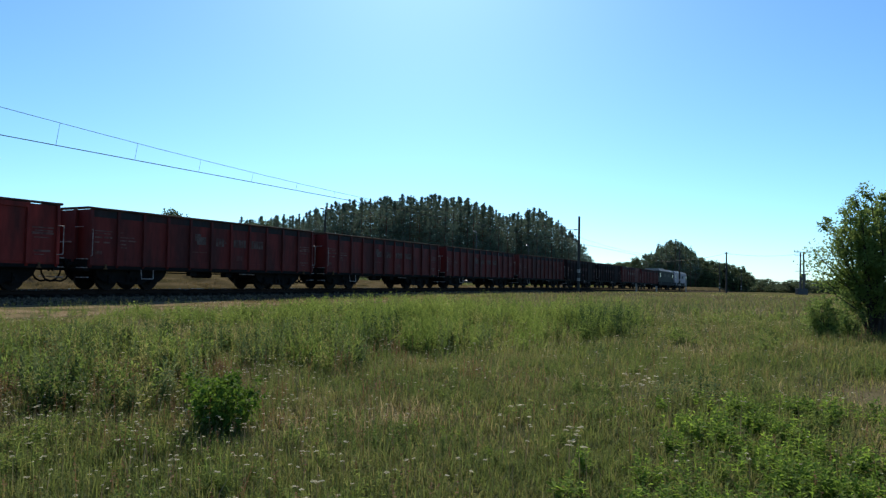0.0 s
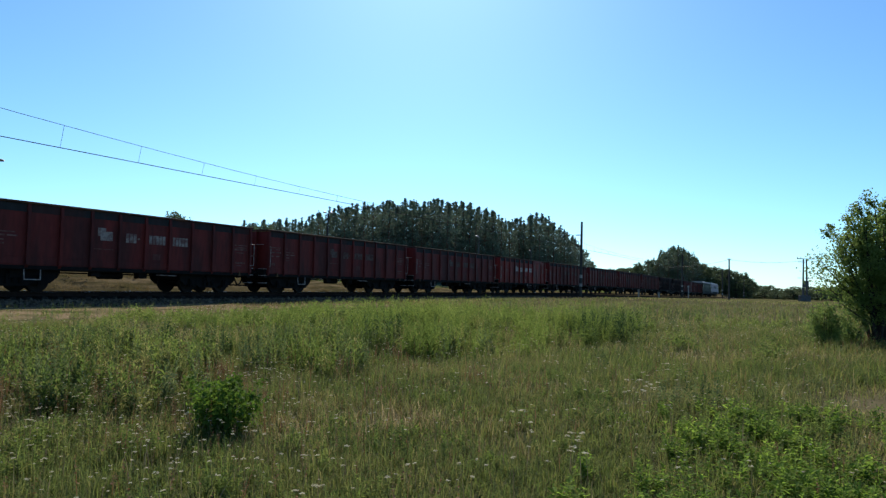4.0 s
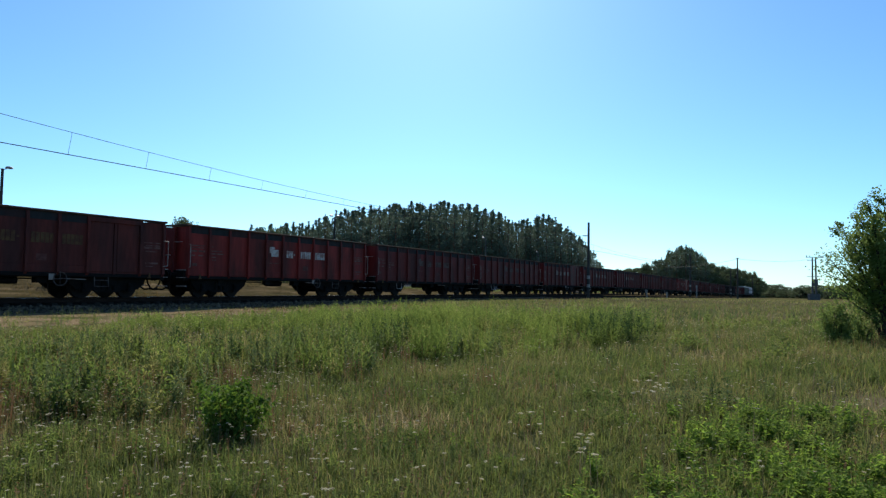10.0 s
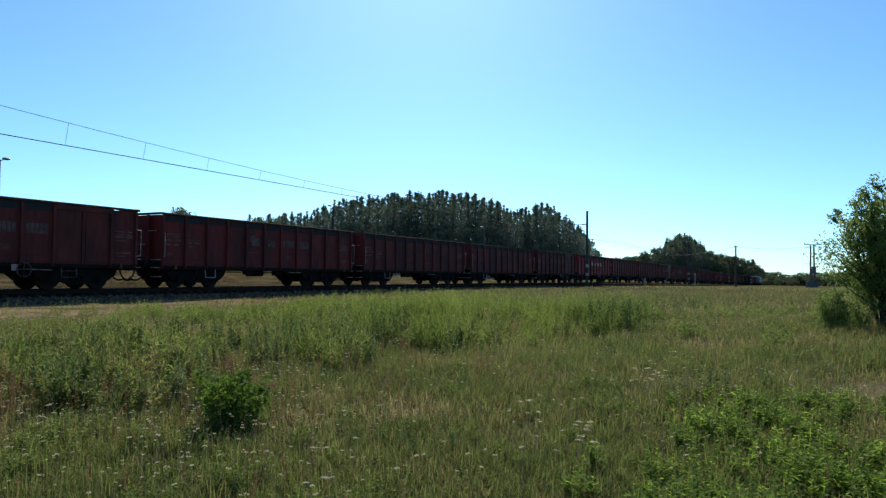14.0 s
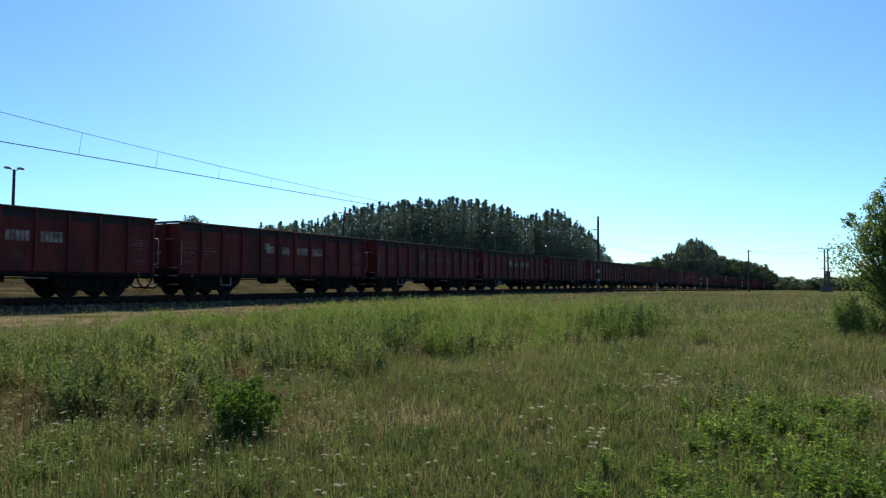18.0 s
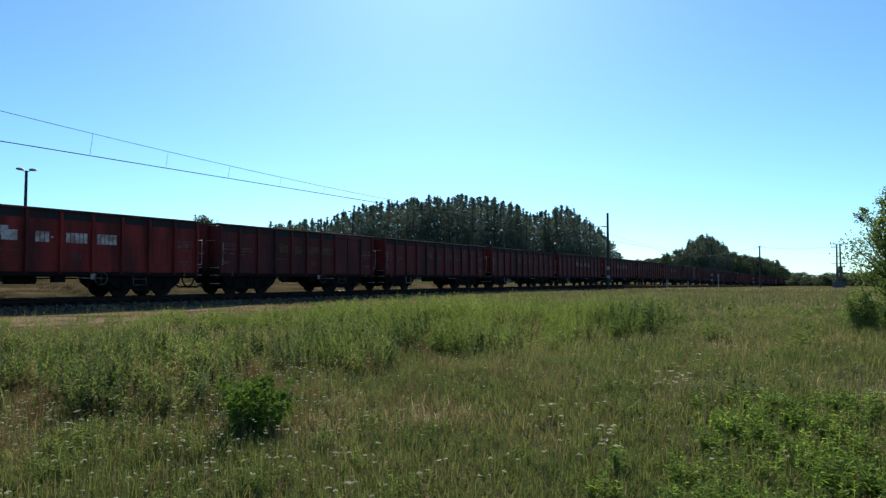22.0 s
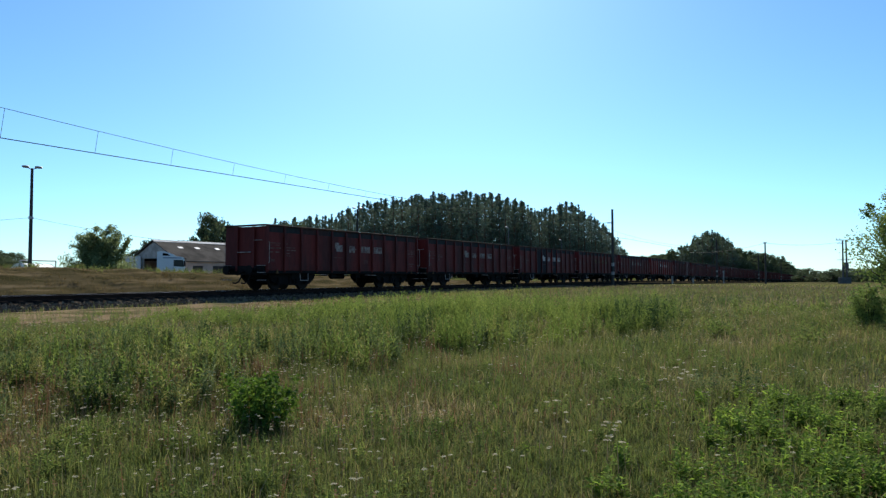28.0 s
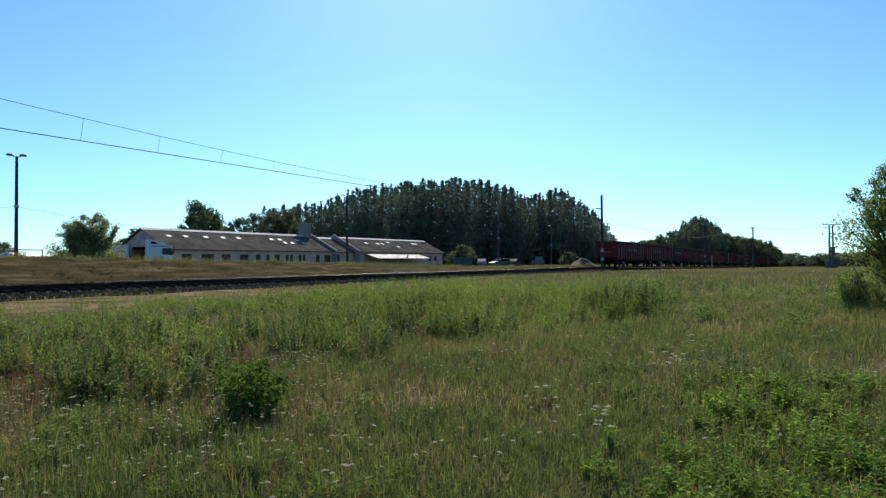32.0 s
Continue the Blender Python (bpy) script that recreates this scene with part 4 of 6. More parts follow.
    while k < -0.20:
        depth = rng.uniform(200, 235)
        x, y = spot(k, depth)
        tree(x, y, depth * lerp_list([(-0.8, .042), (-0.633, .038), (-0.616, .033), (-0.604, .020), (-0.584, .008), (-0.555, .010), (-0.49, .016), (-0.462, .034), (-0.436, .050), (-0.41, .054), (-0.387, .050), (-0.30, .058), (-0.267, .064), (-0.2, .075)], k) * rng.uniform(0.9, 1.1) + 0.7, rng.uniform(8, 11))
        k += rng.uniform(0.016, 0.03)
    for k, depth, h, w in ((-0.345, 132, 12.8, 7.0), (-0.322, 135, 11.0, 6.5), (-0.334, 138, 12.0, 6.5), (-0.66, 110, 4.6, 5), (-0.645, 114, 4.0, 5)):
        x, y = spot(k, depth)
        tree(x, y, h, w)
    x, y = spot(-0.507, 84)
    t = leafy_stems("broadleaf_tree", 7.3, 7.2, SHEDLEAVES, "full bushy broadleaved tree beside the shed", "tree", 26, 13, 120, 0.235, 0.04, 1.3,
                    [(rng.uniform(2.9, 3.9) * math.cos(a), rng.uniform(2.9, 3.9) * math.sin(a), rng.uniform(0.7, 3.0)) for a in np.linspace(0, 6.1, 30)])
    put(t, x, y)
    for k, depth, h in ((0.045, 126, 4.0), (0.035, 127, 3.0), (0.20, 150, 3.0)):
        x, y = spot(k, depth)
        tree(x, y, h, 4.2)


def leafy_stems(name, height, width, material, label, category, stems, shoots, per, leaf, low=0.3, reach=0.5, arms=()):
    """Many stems fan out of one foot; leafy shoots stand off them from low upwards, thinner towards the tips."""
    t = tagged(new(name), label, category)
    bm = bmesh.new()
    pts = []
    for s in range(stems):
        a = 6.283 * s / stems + rng.normal(0, 0.25)
        out = width * 0.5 * rng.uniform(0.1, 0.85)
        h = height * rng.uniform(0.62, 1.0) * (1.0 - 0.25 * out / width)
        foot = Vector((0.045 * width * math.cos(a), 0.045 * width * math.sin(a), -0.1))
        top = Vector((out * math.cos(a), out * math.sin(a), h))
        r = 0.009 * height
        line = limb(bm, foot, top, r, r * 0.25, 0.035, 6, 6)
        for i in range(shoots):
            f = low + (1 - low) * (i + rng.random()) / shoots
            k = min(int(f * 6), 5)
            p = line[k].lerp(line[k + 1], f * 6 - k)
            b = a + rng.normal(0, 1.2)
            l = reach * rng.uniform(0.5, 1.25) * (1.15 - 0.6 * f)
            q = p + Vector((math.cos(b) * l, math.sin(b) * l, l * rng.uniform(0.1, 1.0)))
            rod(bm, p, q, r * 0.22, 4, r * 0.08)
            u = rng.uniform(0.2, 1.1, (per, 1))
            pts.append(np.array(p) * (1 - u) + np.array(q) * u + rng.normal(0, 1, (per, 3)) * l * 0.24)
    for x, y, z in arms:
        q = Vector((x, y, z))
        line = limb(bm, (0.0, 0.0, z * 0.35), q, 0.006 * height, 0.002 * height, 0.06, 4, 5)
        for p in line[2:]:
            pts.append(np.array(p) + rng.normal(0, 1, (per, 3)) * reach * 0.28)
    part("trunk", bm, BARK, t, "dark bare stems out of one foot")
    c = np.concatenate(pts)
    v, f = leaf_cards(c[c[:, 2] > 0.02], leaf, 0.8, 0.35)
    part("crown", mesh_np("leafy_crown", v, f, material), material, t)
    return t


def build_near_trees():
    left = Vector((-0.52, 0.854, 0))
    arms = [tuple(left * r + Vector((0, 0, z))) for r, z in ((1.75, 1.9), (1.6, 2.3), (1.5, 1.6), (1.45, 2.05), (1.25, 2.35), (0.85, 2.9), (0.75, 3.3), (1.35, 1.35), (1.0, 2.4), (1.2, 1.8))]
    t = leafy_stems("young_tree", 4.3, 2.7, LEAVES, "many-stemmed young tree with fresh green leaves", "tree", 22, 16, 90, 0.074, 0.26, 0.46, arms)
    put(t, *spot(0.706, 17.2))
    t = leafy_stems("shrub", 1.25, 1.25, LEAVES, "low loose leafy shrub at the foot of the young tree", "shrub", 17, 11, 34, 0.052, 0.06, 0.28)
    put(t, *spot(0.626, 16.7))
    t = leafy_stems("shrub", 0.9, 0.9, LEAVES, "low loose leafy shrub at the foot of the young tree", "shrub", 11, 9, 26, 0.055, 0.10, 0.24)
    put(t, *spot(0.662, 17.0))
    t = leafy_stems("bush", 0.68, 0.95, BUSHLEAVES, "small leafy green bush in the meadow", "bush", 24, 9, 26, 0.046, 0.08, 0.17)
    put(t, 5.02, 5.24, 40)


# ---- the meadow ----
def patch(r0, r1, n, a0=-0.12, a1=1.25):
    """n places between the distances r0 and r1 round the path's side, a: the angle from the track's direction."""
    r = np.sqrt(rng.uniform(r0 * r0, r1 * r1, n))
    a = rng.uniform(a0, a1, n)
    x, y = r * np.cos(a), r * np.sin(a)
    keep = (y < 23.6) & (np.hypot(x - 20.8, y + 1.3) > 0.15)
    x, y = x[keep], y[keep]
    z = np.array([ground_z(p, q) for p, q in zip(x, y)])
    return np.stack([x, y, z], 1)


def room(base):
    """How tall plants grow at a place: the meadow thins towards the dry strip, where only some tall weeds stand."""
    k, d = side_k(base)
    fall = np.interp(k, (-0.7, -0.54, -0.47, -0.43, -0.405, -0.383, -0.36, -0.33, -0.30, -0.15, -0.03, 0.054, 0.27, 0.4), (0.072, 0.068, 0.063, 0.056, 0.050, 0.044, 0.050, 0.046, 0.040, 0.028, 0.018, 0.018, 0.012, 0.013))
    top = 1.6 - fall * d - base[:, 2]
    return np.where((base[:, 1] > 24.2) | (d < 5), 9.0, np.clip(top, 0.035, 9.0)) * rng.uniform(0.6, 1.05, len(base)) * np.array([0.82 + 0.42 * noise.noise(Vector((x * 1.1, y * 1.1, 40))) for x, y, _ in base])


def blades(base, height, width, lean=0.35):
    n = len(base)
    a = rng.uniform(0, 2 * np.pi, n)
    h = np.minimum(height * rng.uniform(0.45, 1.25, n), room(base))
    d = np.stack([np.cos(a), np.sin(a), np.zeros(n)], 1)
    side = np.stack([-np.sin(a), np.cos(a), np.zeros(n)], 1) * (width * rng.uniform(0.6, 1.4, n))[:, None]
    l = (lean * rng.uniform(0.1, 1.3, n) * h)[:, None]
    up = np.array((0, 0, 1.0))
    p0, p1, p2 = base - up * 0.02, base + up * (h * 0.55)[:, None] + d * l * 0.3, base + up * (h * 0.95)[:, None] + d * l
    v = np.stack([p0 - side, p0 + side, p1 - side * 0.8, p1 + side * 0.8, p2], 1).reshape(-1, 3)
    i = np.arange(n)[:, None] * 5
    f = np.concatenate([i + np.array((0, 1, 3)), i + np.array((0, 3, 2)), i + np.array((2, 3, 4))])
    return v, f


def stuff(name, v, f, material, label, category):
    return tagged(new(name, mesh_np(name, v, f, material)), label, category, kind="stuff")


def thin_out(p, scale, low, high, seed):
    """Keep places by a soft noise, so that the growth comes in drifts."""
    w = np.array([noise.noise(Vector((x * scale, y * scale, seed))) for x, y, _ in p])
    return p[rng.uniform(low, high, len(p)) < w]


def side_k(p):
    """How far to the side of the middle line of view, as a tangent, and the depth along it."""
    depth = p[:, 0] * 0.854 + p[:, 1] * 0.52
    return (p[:, 0] * 0.52 - p[:, 1] * 0.854) / np.maximum(depth, 0.1), depth


def herbs(base, height, leaves, size, slim=0.4, rise=1.0, low=0.1, free=False):
    """Leafy stalks: a thin stem with leaves that stand off it all the way up."""
    if not free:
        base = base[~((base[:, 1] > 16.4 + 1.0 * np.sin(base[:, 0] * 0.7)) & (base[:, 1] < 24.4) & (side_k(base)[0] < -0.16) & (rng.random(len(base)) < 0.8))]
    n = len(base)
    h = height * rng.uniform(0.55, 1.2, n)
    if not free:
        h = np.minimum(h, room(base))
    sv, sf = blades(base, 1.0, 0.003, 0.0)
    sv = sv.reshape(n, 5, 3)
    sv[:, :, 2] = base[:, None, 2] + (sv[:, :, 2] - base[:, None, 2]) / np.maximum(sv[:, 4:5, 2] - base[:, None, 2], 1e-3) * h[:, None]
    lean = rng.normal(0, 0.08, (n, 2)) * h[:, None]
    sv[:, 2:4, :2] += lean[:, None] * 0.5
    sv[:, 4, :2] += lean
    f = np.repeat(np.linspace(low, 1, leaves)[None], n, 0) + rng.normal(0, 0.03, (n, leaves))
    a = rng.uniform(0, 2 * np.pi, (n, leaves))
    l = np.minimum(size * (1.15 - 0.6 * f) * rng.uniform(0.7, 1.3, (n, leaves)), 0.55 * h[:, None])
    out = np.stack([np.cos(a), np.sin(a), rng.uniform(0.0, 1.0, (n, leaves)) * (0.4 + f) * rise], -1)
    out /= np.linalg.norm(out, axis=-1)[..., None]
    side = np.stack([-np.sin(a), np.cos(a), rng.normal(0, 0.25, (n, leaves))], -1)
    root = base[:, None] + np.concatenate([lean[:, None] * f[..., None], (f * h[:, None])[..., None]], -1)
    mid, tip = root + out * l[..., None] * 0.5, root + out * l[..., None] - np.array((0, 0, 1)) * (l * 0.2)[..., None]
    w = side * (l * slim * 0.5)[..., None]
    lv = np.stack([root, mid + w, tip, mid - w], 2).reshape(-1, 3)
    lf = np.arange(len(lv)).reshape(-1, 4)
    lf = np.concatenate([lf[:, (0, 1, 2)], lf[:, (0, 2, 3)]]) + sv.size // 3
    return np.concatenate([sv.reshape(-1, 3), lv]), np.concatenate([sf, lf])


def join(sets):
    off = np.cumsum([0] + [len(v) for v, f in sets])
    return np.concatenate([v for v, f in sets]), np.concatenate([f + o for (v, f), o in zip(sets, off)])


def umbel_plants(base, height, size):
    """Stalks that carry flat heads of tiny white florets; the stalks apart from the heads."""
    n = len(base)
    h = np.minimum(height * rng.uniform(0.6, 1.2, n), room(base))
    stalk = blades(base, 0.01, 0.003, 0.0)[0].reshape(n, 5, 3)
    lean = rng.normal(0, 0.1, (n, 2)) * h[:, None]
    stalk[:, 2:, 2] = base[:, 2:3] + np.array((0.55, 0.55, 1.0))[None] * h[:, None]
    stalk[:, 2:4, :2] += lean[:, None] * 0.4
    stalk[:, 4, :2] += lean
    top = stalk[:, 4].copy()
    i = np.arange(n)[:, None] * 5
    sf = np.concatenate([i + np.array((0, 1, 3)), i + np.array((0, 3, 2)), i + np.array((2, 3, 4))])
    m = 14
    r = size * rng.uniform(0.5, 1.2, n)
    a, q = rng.uniform(0, 6.283, (n, m)), np.sqrt(rng.random((n, m)))
    c = top[:, None] + np.stack([np.cos(a) * q * r[:, None], np.sin(a) * q * r[:, None], rng.normal(0, 0.12, (n, m)) * r[:, None] - q * q * r[:, None] * 0.25], -1)
    a = rng.uniform(0, 6.283, (n, m))
    u = np.stack([np.cos(a), np.sin(a), rng.normal(0, 0.2, (n, m))], -1) * (r * 0.42)[:, None, None]
    w = np.stack([-np.sin(a), np.cos(a), rng.normal(0, 0.2, (n, m))], -1) * (r * 0.42)[:, None, None]
    v = np.stack([c - u, c + w, c + u, c - w], 2)
    f = np.arange(n * m * 4).reshape(-1, 4)
    return (stalk.reshape(-1, 3), sf), (v.reshape(-1, 3), f)


def clump(centres, stalks, radius):
    """Stalk places in tight groups round the centres."""
    p = np.repeat(centres, stalks, 0)
    p[:, :2] += rng.normal(0, 1, (len(p), 2)) * np.repeat(radius * rng.uniform(0.5, 1.4, len(centres)), stalks)[:, None]
    p = p[p[:, 1] < 24.2]
    p[:, 2] = [ground_z(a, b) for a, b in p[:, :2]]
    return p


def sandy(p, share):
    """True for places that the dry strip before the line, or the trodden spot, keeps bare."""
    k, d = side_k(p)
    strip = (p[:, 1] > 17.0 + 1.2 * np.sin(p[:, 0] * 0.7)) & (p[:, 0] < 34)
    trodden = np.hypot((p[:, 0] - 10.9) * 0.55, (p[:, 1] + 0.8) * 1.2) < rng.uniform(0.2, 1.5, len(p))
    weeds = (k > 0.36) & (d < 8.2) & (d > 4)
    return (strip & (rng.random(len(p)) < share)) | trodden | (weeds & (rng.random(len(p)) < 0.35))


def build_meadow():
    sets = []
    for r0, r1, n, h, w in ((2.5, 7, 46000, 0.10, 0.0042), (7, 13, 58000, 0.13, 0.0055), (13, 24, 58000, 0.18, 0.008), (24, 60, 46000, 0.24, 0.016), (60, 170, 26000, 0.22, 0.035)):
        p = patch(r0, r1, n)
        p = p[~sandy(p, 0.96)]
        sets.append(blades(p, h, w, 1.1))
    # short growth on all sides of the standpoint
    sets.append(blades(patch(0.7, 10, 45000, 1.2, 6.2), 0.09, 0.005, 1.1))
    # taller tufts
    for r0, r1, n, m, h, w in ((3, 9, 260, 26, 0.22, 0.0035), (9, 22, 420, 24, 0.30, 0.005)):
        p = clump(patch(r0, r1, n), m, 0.05)
        sets.append(blades(p[~sandy(p, 0.9)], h, w, 0.8))
    stuff("meadow_grass", *join(sets), GRASS, "rough green meadow grass with straw-coloured blades", "grass")
    # leafy herbs between the grass, in clumps
    sets = []
    for r0, r1, n, c, h, m, s in ((2.5, 7, 900, 9, 0.16, 12, 0.030), (7, 14, 1500, 9, 0.22, 12, 0.038), (14, 26, 1300, 9, 0.28, 10, 0.058), (26, 60, 700, 5, 0.34, 7, 0.16)):
        p = clump(patch(r0, r1, n), c, 0.10 + 0.008 * r0)
        p = p[~sandy(p, 0.85)]
        sets.append(herbs(p, h, m, s))
    stuff("meadow_herbs", *join(sets), HERBS, "mixed leafy herbs among the meadow grass", "herbs")
    # tall yellow-green weeds along the crest before the line: lower and nearer on one side, tall and far on the other
    p = patch(8.5, 23.5, 2600)
    k, d = side_k(p)
    far = np.interp(k, (-0.7, -0.3, -0.12, 0.0, 0.34), (12.5, 13.0, 17.0, 19.0, 22.0))
    near = np.interp(k, (-0.7, -0.3, -0.12, 0.0, 0.34), (8.5, 9.0, 11.5, 12.5, 15.0))
    keep = (k < 0.33) & (d > near) & (d < far) & (p[:, 1] < 18)
    keep &= rng.random(len(p)) < np.interp(k, (-0.75, -0.3, -0.12, -0.07, 0.06, 0.1, 0.22, 0.26, 0.31, 0.34), (.32, .3, .3, .6, .6, .35, .3, .4, .3, .1))
    p = thin_out(p[keep], 0.5, -0.55, 0.35, 17)
    hh = np.interp(side_k(p)[0], (-0.7, -0.3, -0.1, -0.06, 0.06, 0.1, 0.25, 0.34), (0.36, 0.40, 0.55, 0.85, 0.9, 0.65, 0.7, 0.5)) * rng.uniform(0.55, 1.2, len(p))
    sets = []
    for a, b in ((0, 0.3), (0.3, 0.42), (0.42, 0.56), (0.56, 0.75), (0.75, 0.95), (0.95, 1.3)):
        q = p[(hh >= a) & (hh < b)]
        if len(q):
            sets.append(herbs(clump(q, 10, 0.2), (a + b) / 2, 18 + int(b * 14), 0.085 + 0.05 * b, 0.15, 3.4))
    q = np.array([(*spot(k, d), 0) for k, d in ((-0.44, 20.5), (-0.39, 19.6), (-0.21, 23.5), (-0.17, 22.5), (-0.13, 22.8), (-0.52, 19.5), (-0.33, 19), (-0.26, 21))])
    sets.append(herbs(clump(q, 14, 0.3), 0.6, 24, 0.22, 0.2, 1.4))
    stuff("tall_weeds", *join(sets), WEEDS, "tall yellow-green leafy weeds along the crest", "weeds")
    # dark mugwort clumps
    sets = []
    for k, d, m, h in ((0.245, 19, 60, 0.95), (0.285, 19.5, 70, 1.0), (0.32, 20, 50, 0.85), (0.41, 27, 30, 0.6), (0.44, 30, 30, 0.6), (0.40, 8.6, 16, 0.42), (0.44, 8.4, 10, 0.3), (-0.05, 14, 24, 0.7), (-0.45, 14, 30, 0.6), (-0.38, 13, 20, 0.55), (0.53, 9.5, 14, 0.3), (0.62, 10, 16, 0.3)):
        x, y = spot(k, d)
        q = np.array((x, y)) + rng.normal(0, 0.03 * d ** 0.8, (m, 2))
        sets.append(herbs(np.array([(a, b, ground_z(a, b)) for a, b in q]), h, 18, 0.10 if d > 12 else 0.07, 0.35))
    q = patch(9, 40, 90, -0.05, 0.9)
    sets.append(herbs(clump(q, 9, 0.12), 0.42, 14, 0.09, 0.35))
    stuff("mugwort", *join(sets), MUGWORT, "grey-green mugwort clumps in the meadow", "weeds")
    # a few dark bushy weeds stand out of the crest
    sets = []
    for k, d, m, h in ((0.262, 16.2, 24, 0.85), (0.288, 16.6, 28, 0.95), (0.318, 16.0, 24, 0.9), (0.335, 21, 22, 0.8), (0.395, 27, 14, 0.8), (-0.045, 15, 24, 0.75), (-0.03, 15.4, 20, 0.7), (-0.35, 13.0, 14, 0.5), (-0.52, 12.5, 14, 0.45), (-0.46, 13.0, 12, 0.45), (0.435, 8.9, 10, 0.42)):
        x, y = spot(k, d)
        q = np.array((x, y)) + rng.normal(0, 0.014 * d, (m, 2))
        sets.append(herbs(np.array([(a, b, ground_z(a, b)) for a, b in q]), h, 22, 0.12 if d > 12 else 0.08, 0.3, 1.8))
    stuff("dark_weeds", *join(sets), DARKWEED, "dark bushy weeds standing out of the meadow", "weeds")
    # broad low leaves, thick on the trodden side
    p = patch(3.6, 9.5, 1500, -0.25, 0.75)
    k, d = side_k(p)
    p = p[(rng.random(len(p)) < np.interp(k - 0.028 * (d - 4), (0.14, 0.30, 0.36), (0.015, 0.07, 1.0))) & (d < 8.2)]
    p = thin_out(p, 0.8, -0.35, 0.3, 8)
    tall = rng.random(len(p)) < 0.5
    stuff("broad_weeds", *join([herbs(clump(p[~tall], 9, 0.10), 0.11, 9, 0.06, 0.6, low=0.3), herbs(clump(p[tall], 12, 0.10), 0.23, 12, 0.075, 0.55, low=0.3)]), CREEPER, "low broad-leaved weeds with bright green leaves", "weeds")
    # bushy mounds of herbs, dark at the foot
    sets = []
    for r0, r1, a0, a1, n, h, s in ((4, 8, 0.55, 1.25, 60, 0.24, 0.055), (6, 14, -0.1, 0.5, 50, 0.24, 0.06), (14, 28, 0.0, 0.6, 90, 0.42, 0.12)):
        q = patch(r0, r1, n, a0, a1)
        for lo, hi in ((0.6, 0.8), (0.8, 1.0), (1.0, 1.3)):
            g = q[rng.random(len(q)) < 0.4]
            if len(g):
                sets.append(herbs(clump(g, 13, 0.10 + 0.004 * r0), h * (lo + hi) / 2, 14, s, 0.36))
    stuff("herb_mounds", *join(sets), WEEDS, "bushy mounds of leafy herbs in the meadow", "herbs")
    # upright dull green herbs, tall on the side towards the shed
    q = np.concatenate([patch(8.2, 14.5, 190, 0.62, 1.25), patch(13, 19, 60, 0.4, 0.7)])
    q = q[(side_k(q)[0] < -0.31) | (side_k(q)[1] > 10.5)]
    for material, text, c, h, s, slim in ((FORBS, "upright dull green herbs with narrow leaves", 5, 0.46, 0.105, 0.2), (WEEDS, "upright bright green herbs with broad leaves", 5, 0.46, 0.10, 0.3), (MUGWORT, "upright dark green herbs", 5, 0.50, 0.10, 0.27)):
        sets = []
        for size in (0.7, 1.0, 1.25):
            g = q[rng.random(len(q)) < 0.31]
            sets.append(herbs(clump(g, c, 0.12), h * size, int(16 * size) + 6, s * (0.6 + 0.4 * size), slim, 2.6))
        stuff("upright_herbs", *join(sets), material, text, "herbs")
    # goldenrod with feathery yellow-green tops on the dry strip and the crest
    sets = []
    tall = [(-0.39, 17.6, 0.50), (-0.378, 17.9, 0.56), (-0.368, 17.5, 0.46), (-0.43, 16.7, 0.36), (-0.445, 16.4, 0.30), (-0.415, 17.2, 0.40), (-0.50, 15.0, 0.28), (-0.47, 15.4, 0.3)]
    for k in np.arange(-0.335, 0.34, 0.0065):
        d = rng.uniform(16.2, 18.6) + 6 * max(k + 0.3, 0) * rng.uniform(0.4, 1)
        tall.append((k + rng.normal(0, 0.006), d, 1.27 - d * float(np.interp(k, (-0.335, -0.27, -0.15, -0.06, 0.0, 0.06, 0.12, 0.27, 0.34), (0.047, 0.042, 0.030, 0.019, 0.017, 0.022, 0.024, 0.016, 0.020))) - 0.12 * rng.random()))
    for k, d, h in tall:
        x, y = spot(k, d)
        if y < 23:
            sets.append(herbs(clump(np.array([(x, y, 0.0)]), 10, 0.17), max(h, 0.15) / 1.12, 26, 0.085 + 0.07 * h, 0.16, 1.3, 0.25, True))
    e = thin_out(patch(13, 26, 420, 0.25, 0.7), 0.7, -0.12, 0.35, 31)
    ek, ed = side_k(e)
    e = e[(ek > -0.2) & (ek < 0.3) & (ed > 12) & (rng.random(len(e)) < np.interp(ek, (-0.2, -0.07, 0.0, 0.08, 0.15, 0.3), (.25, .6, .7, .5, .3, .3)))]
    ek, ed = side_k(e)
    for a, b, h in ((12, 14.5, 0.38), (14.5, 17, 0.58), (17, 21, 0.78), (21, 26, 0.9)):
        g = e[(ed >= a) & (ed < b)]
        if len(g):
            sets.append(herbs(clump(g, 9, 0.2), h, 26, 0.13, 0.14, 4.0))
    stuff("goldenrod", *join(sets), GOLD, "tall yellow-green goldenrod clumps near the line", "weeds")
    # single stalks and small tufts on the dry strip, sand between them
    q = patch(14.5, 25, 900, 0.5, 1.25)
    q = q[(side_k(q)[0] < -0.12) & (q[:, 1] > 13.5) & (q[:, 1] < 21)]
    for material, text, h, s, slim, m in ((FORBS, "single dull green stalks on the dry strip", 0.36, 0.075, 0.2, 3), (MUGWORT, "single dark green stalks on the dry strip", 0.40, 0.07, 0.26, 2), (GOLD, "small yellow-green tufts on the dry strip", 0.22, 0.09, 0.18, 6)):
        g = q[rng.random(len(q)) < 0.17]
        stuff("strip_stalks", *herbs(clump(g, m, 0.10), h, 15, s, slim, 1.6, 0.12, True), material, text, "weeds")
    p = patch(15, 27, 14000, 0.35, 1.25)
    p = thin_out(p[(p[:, 1] > 16.0) & (p[:, 1] < 24.6)], 0.45, -0.3, 0.4, 61)
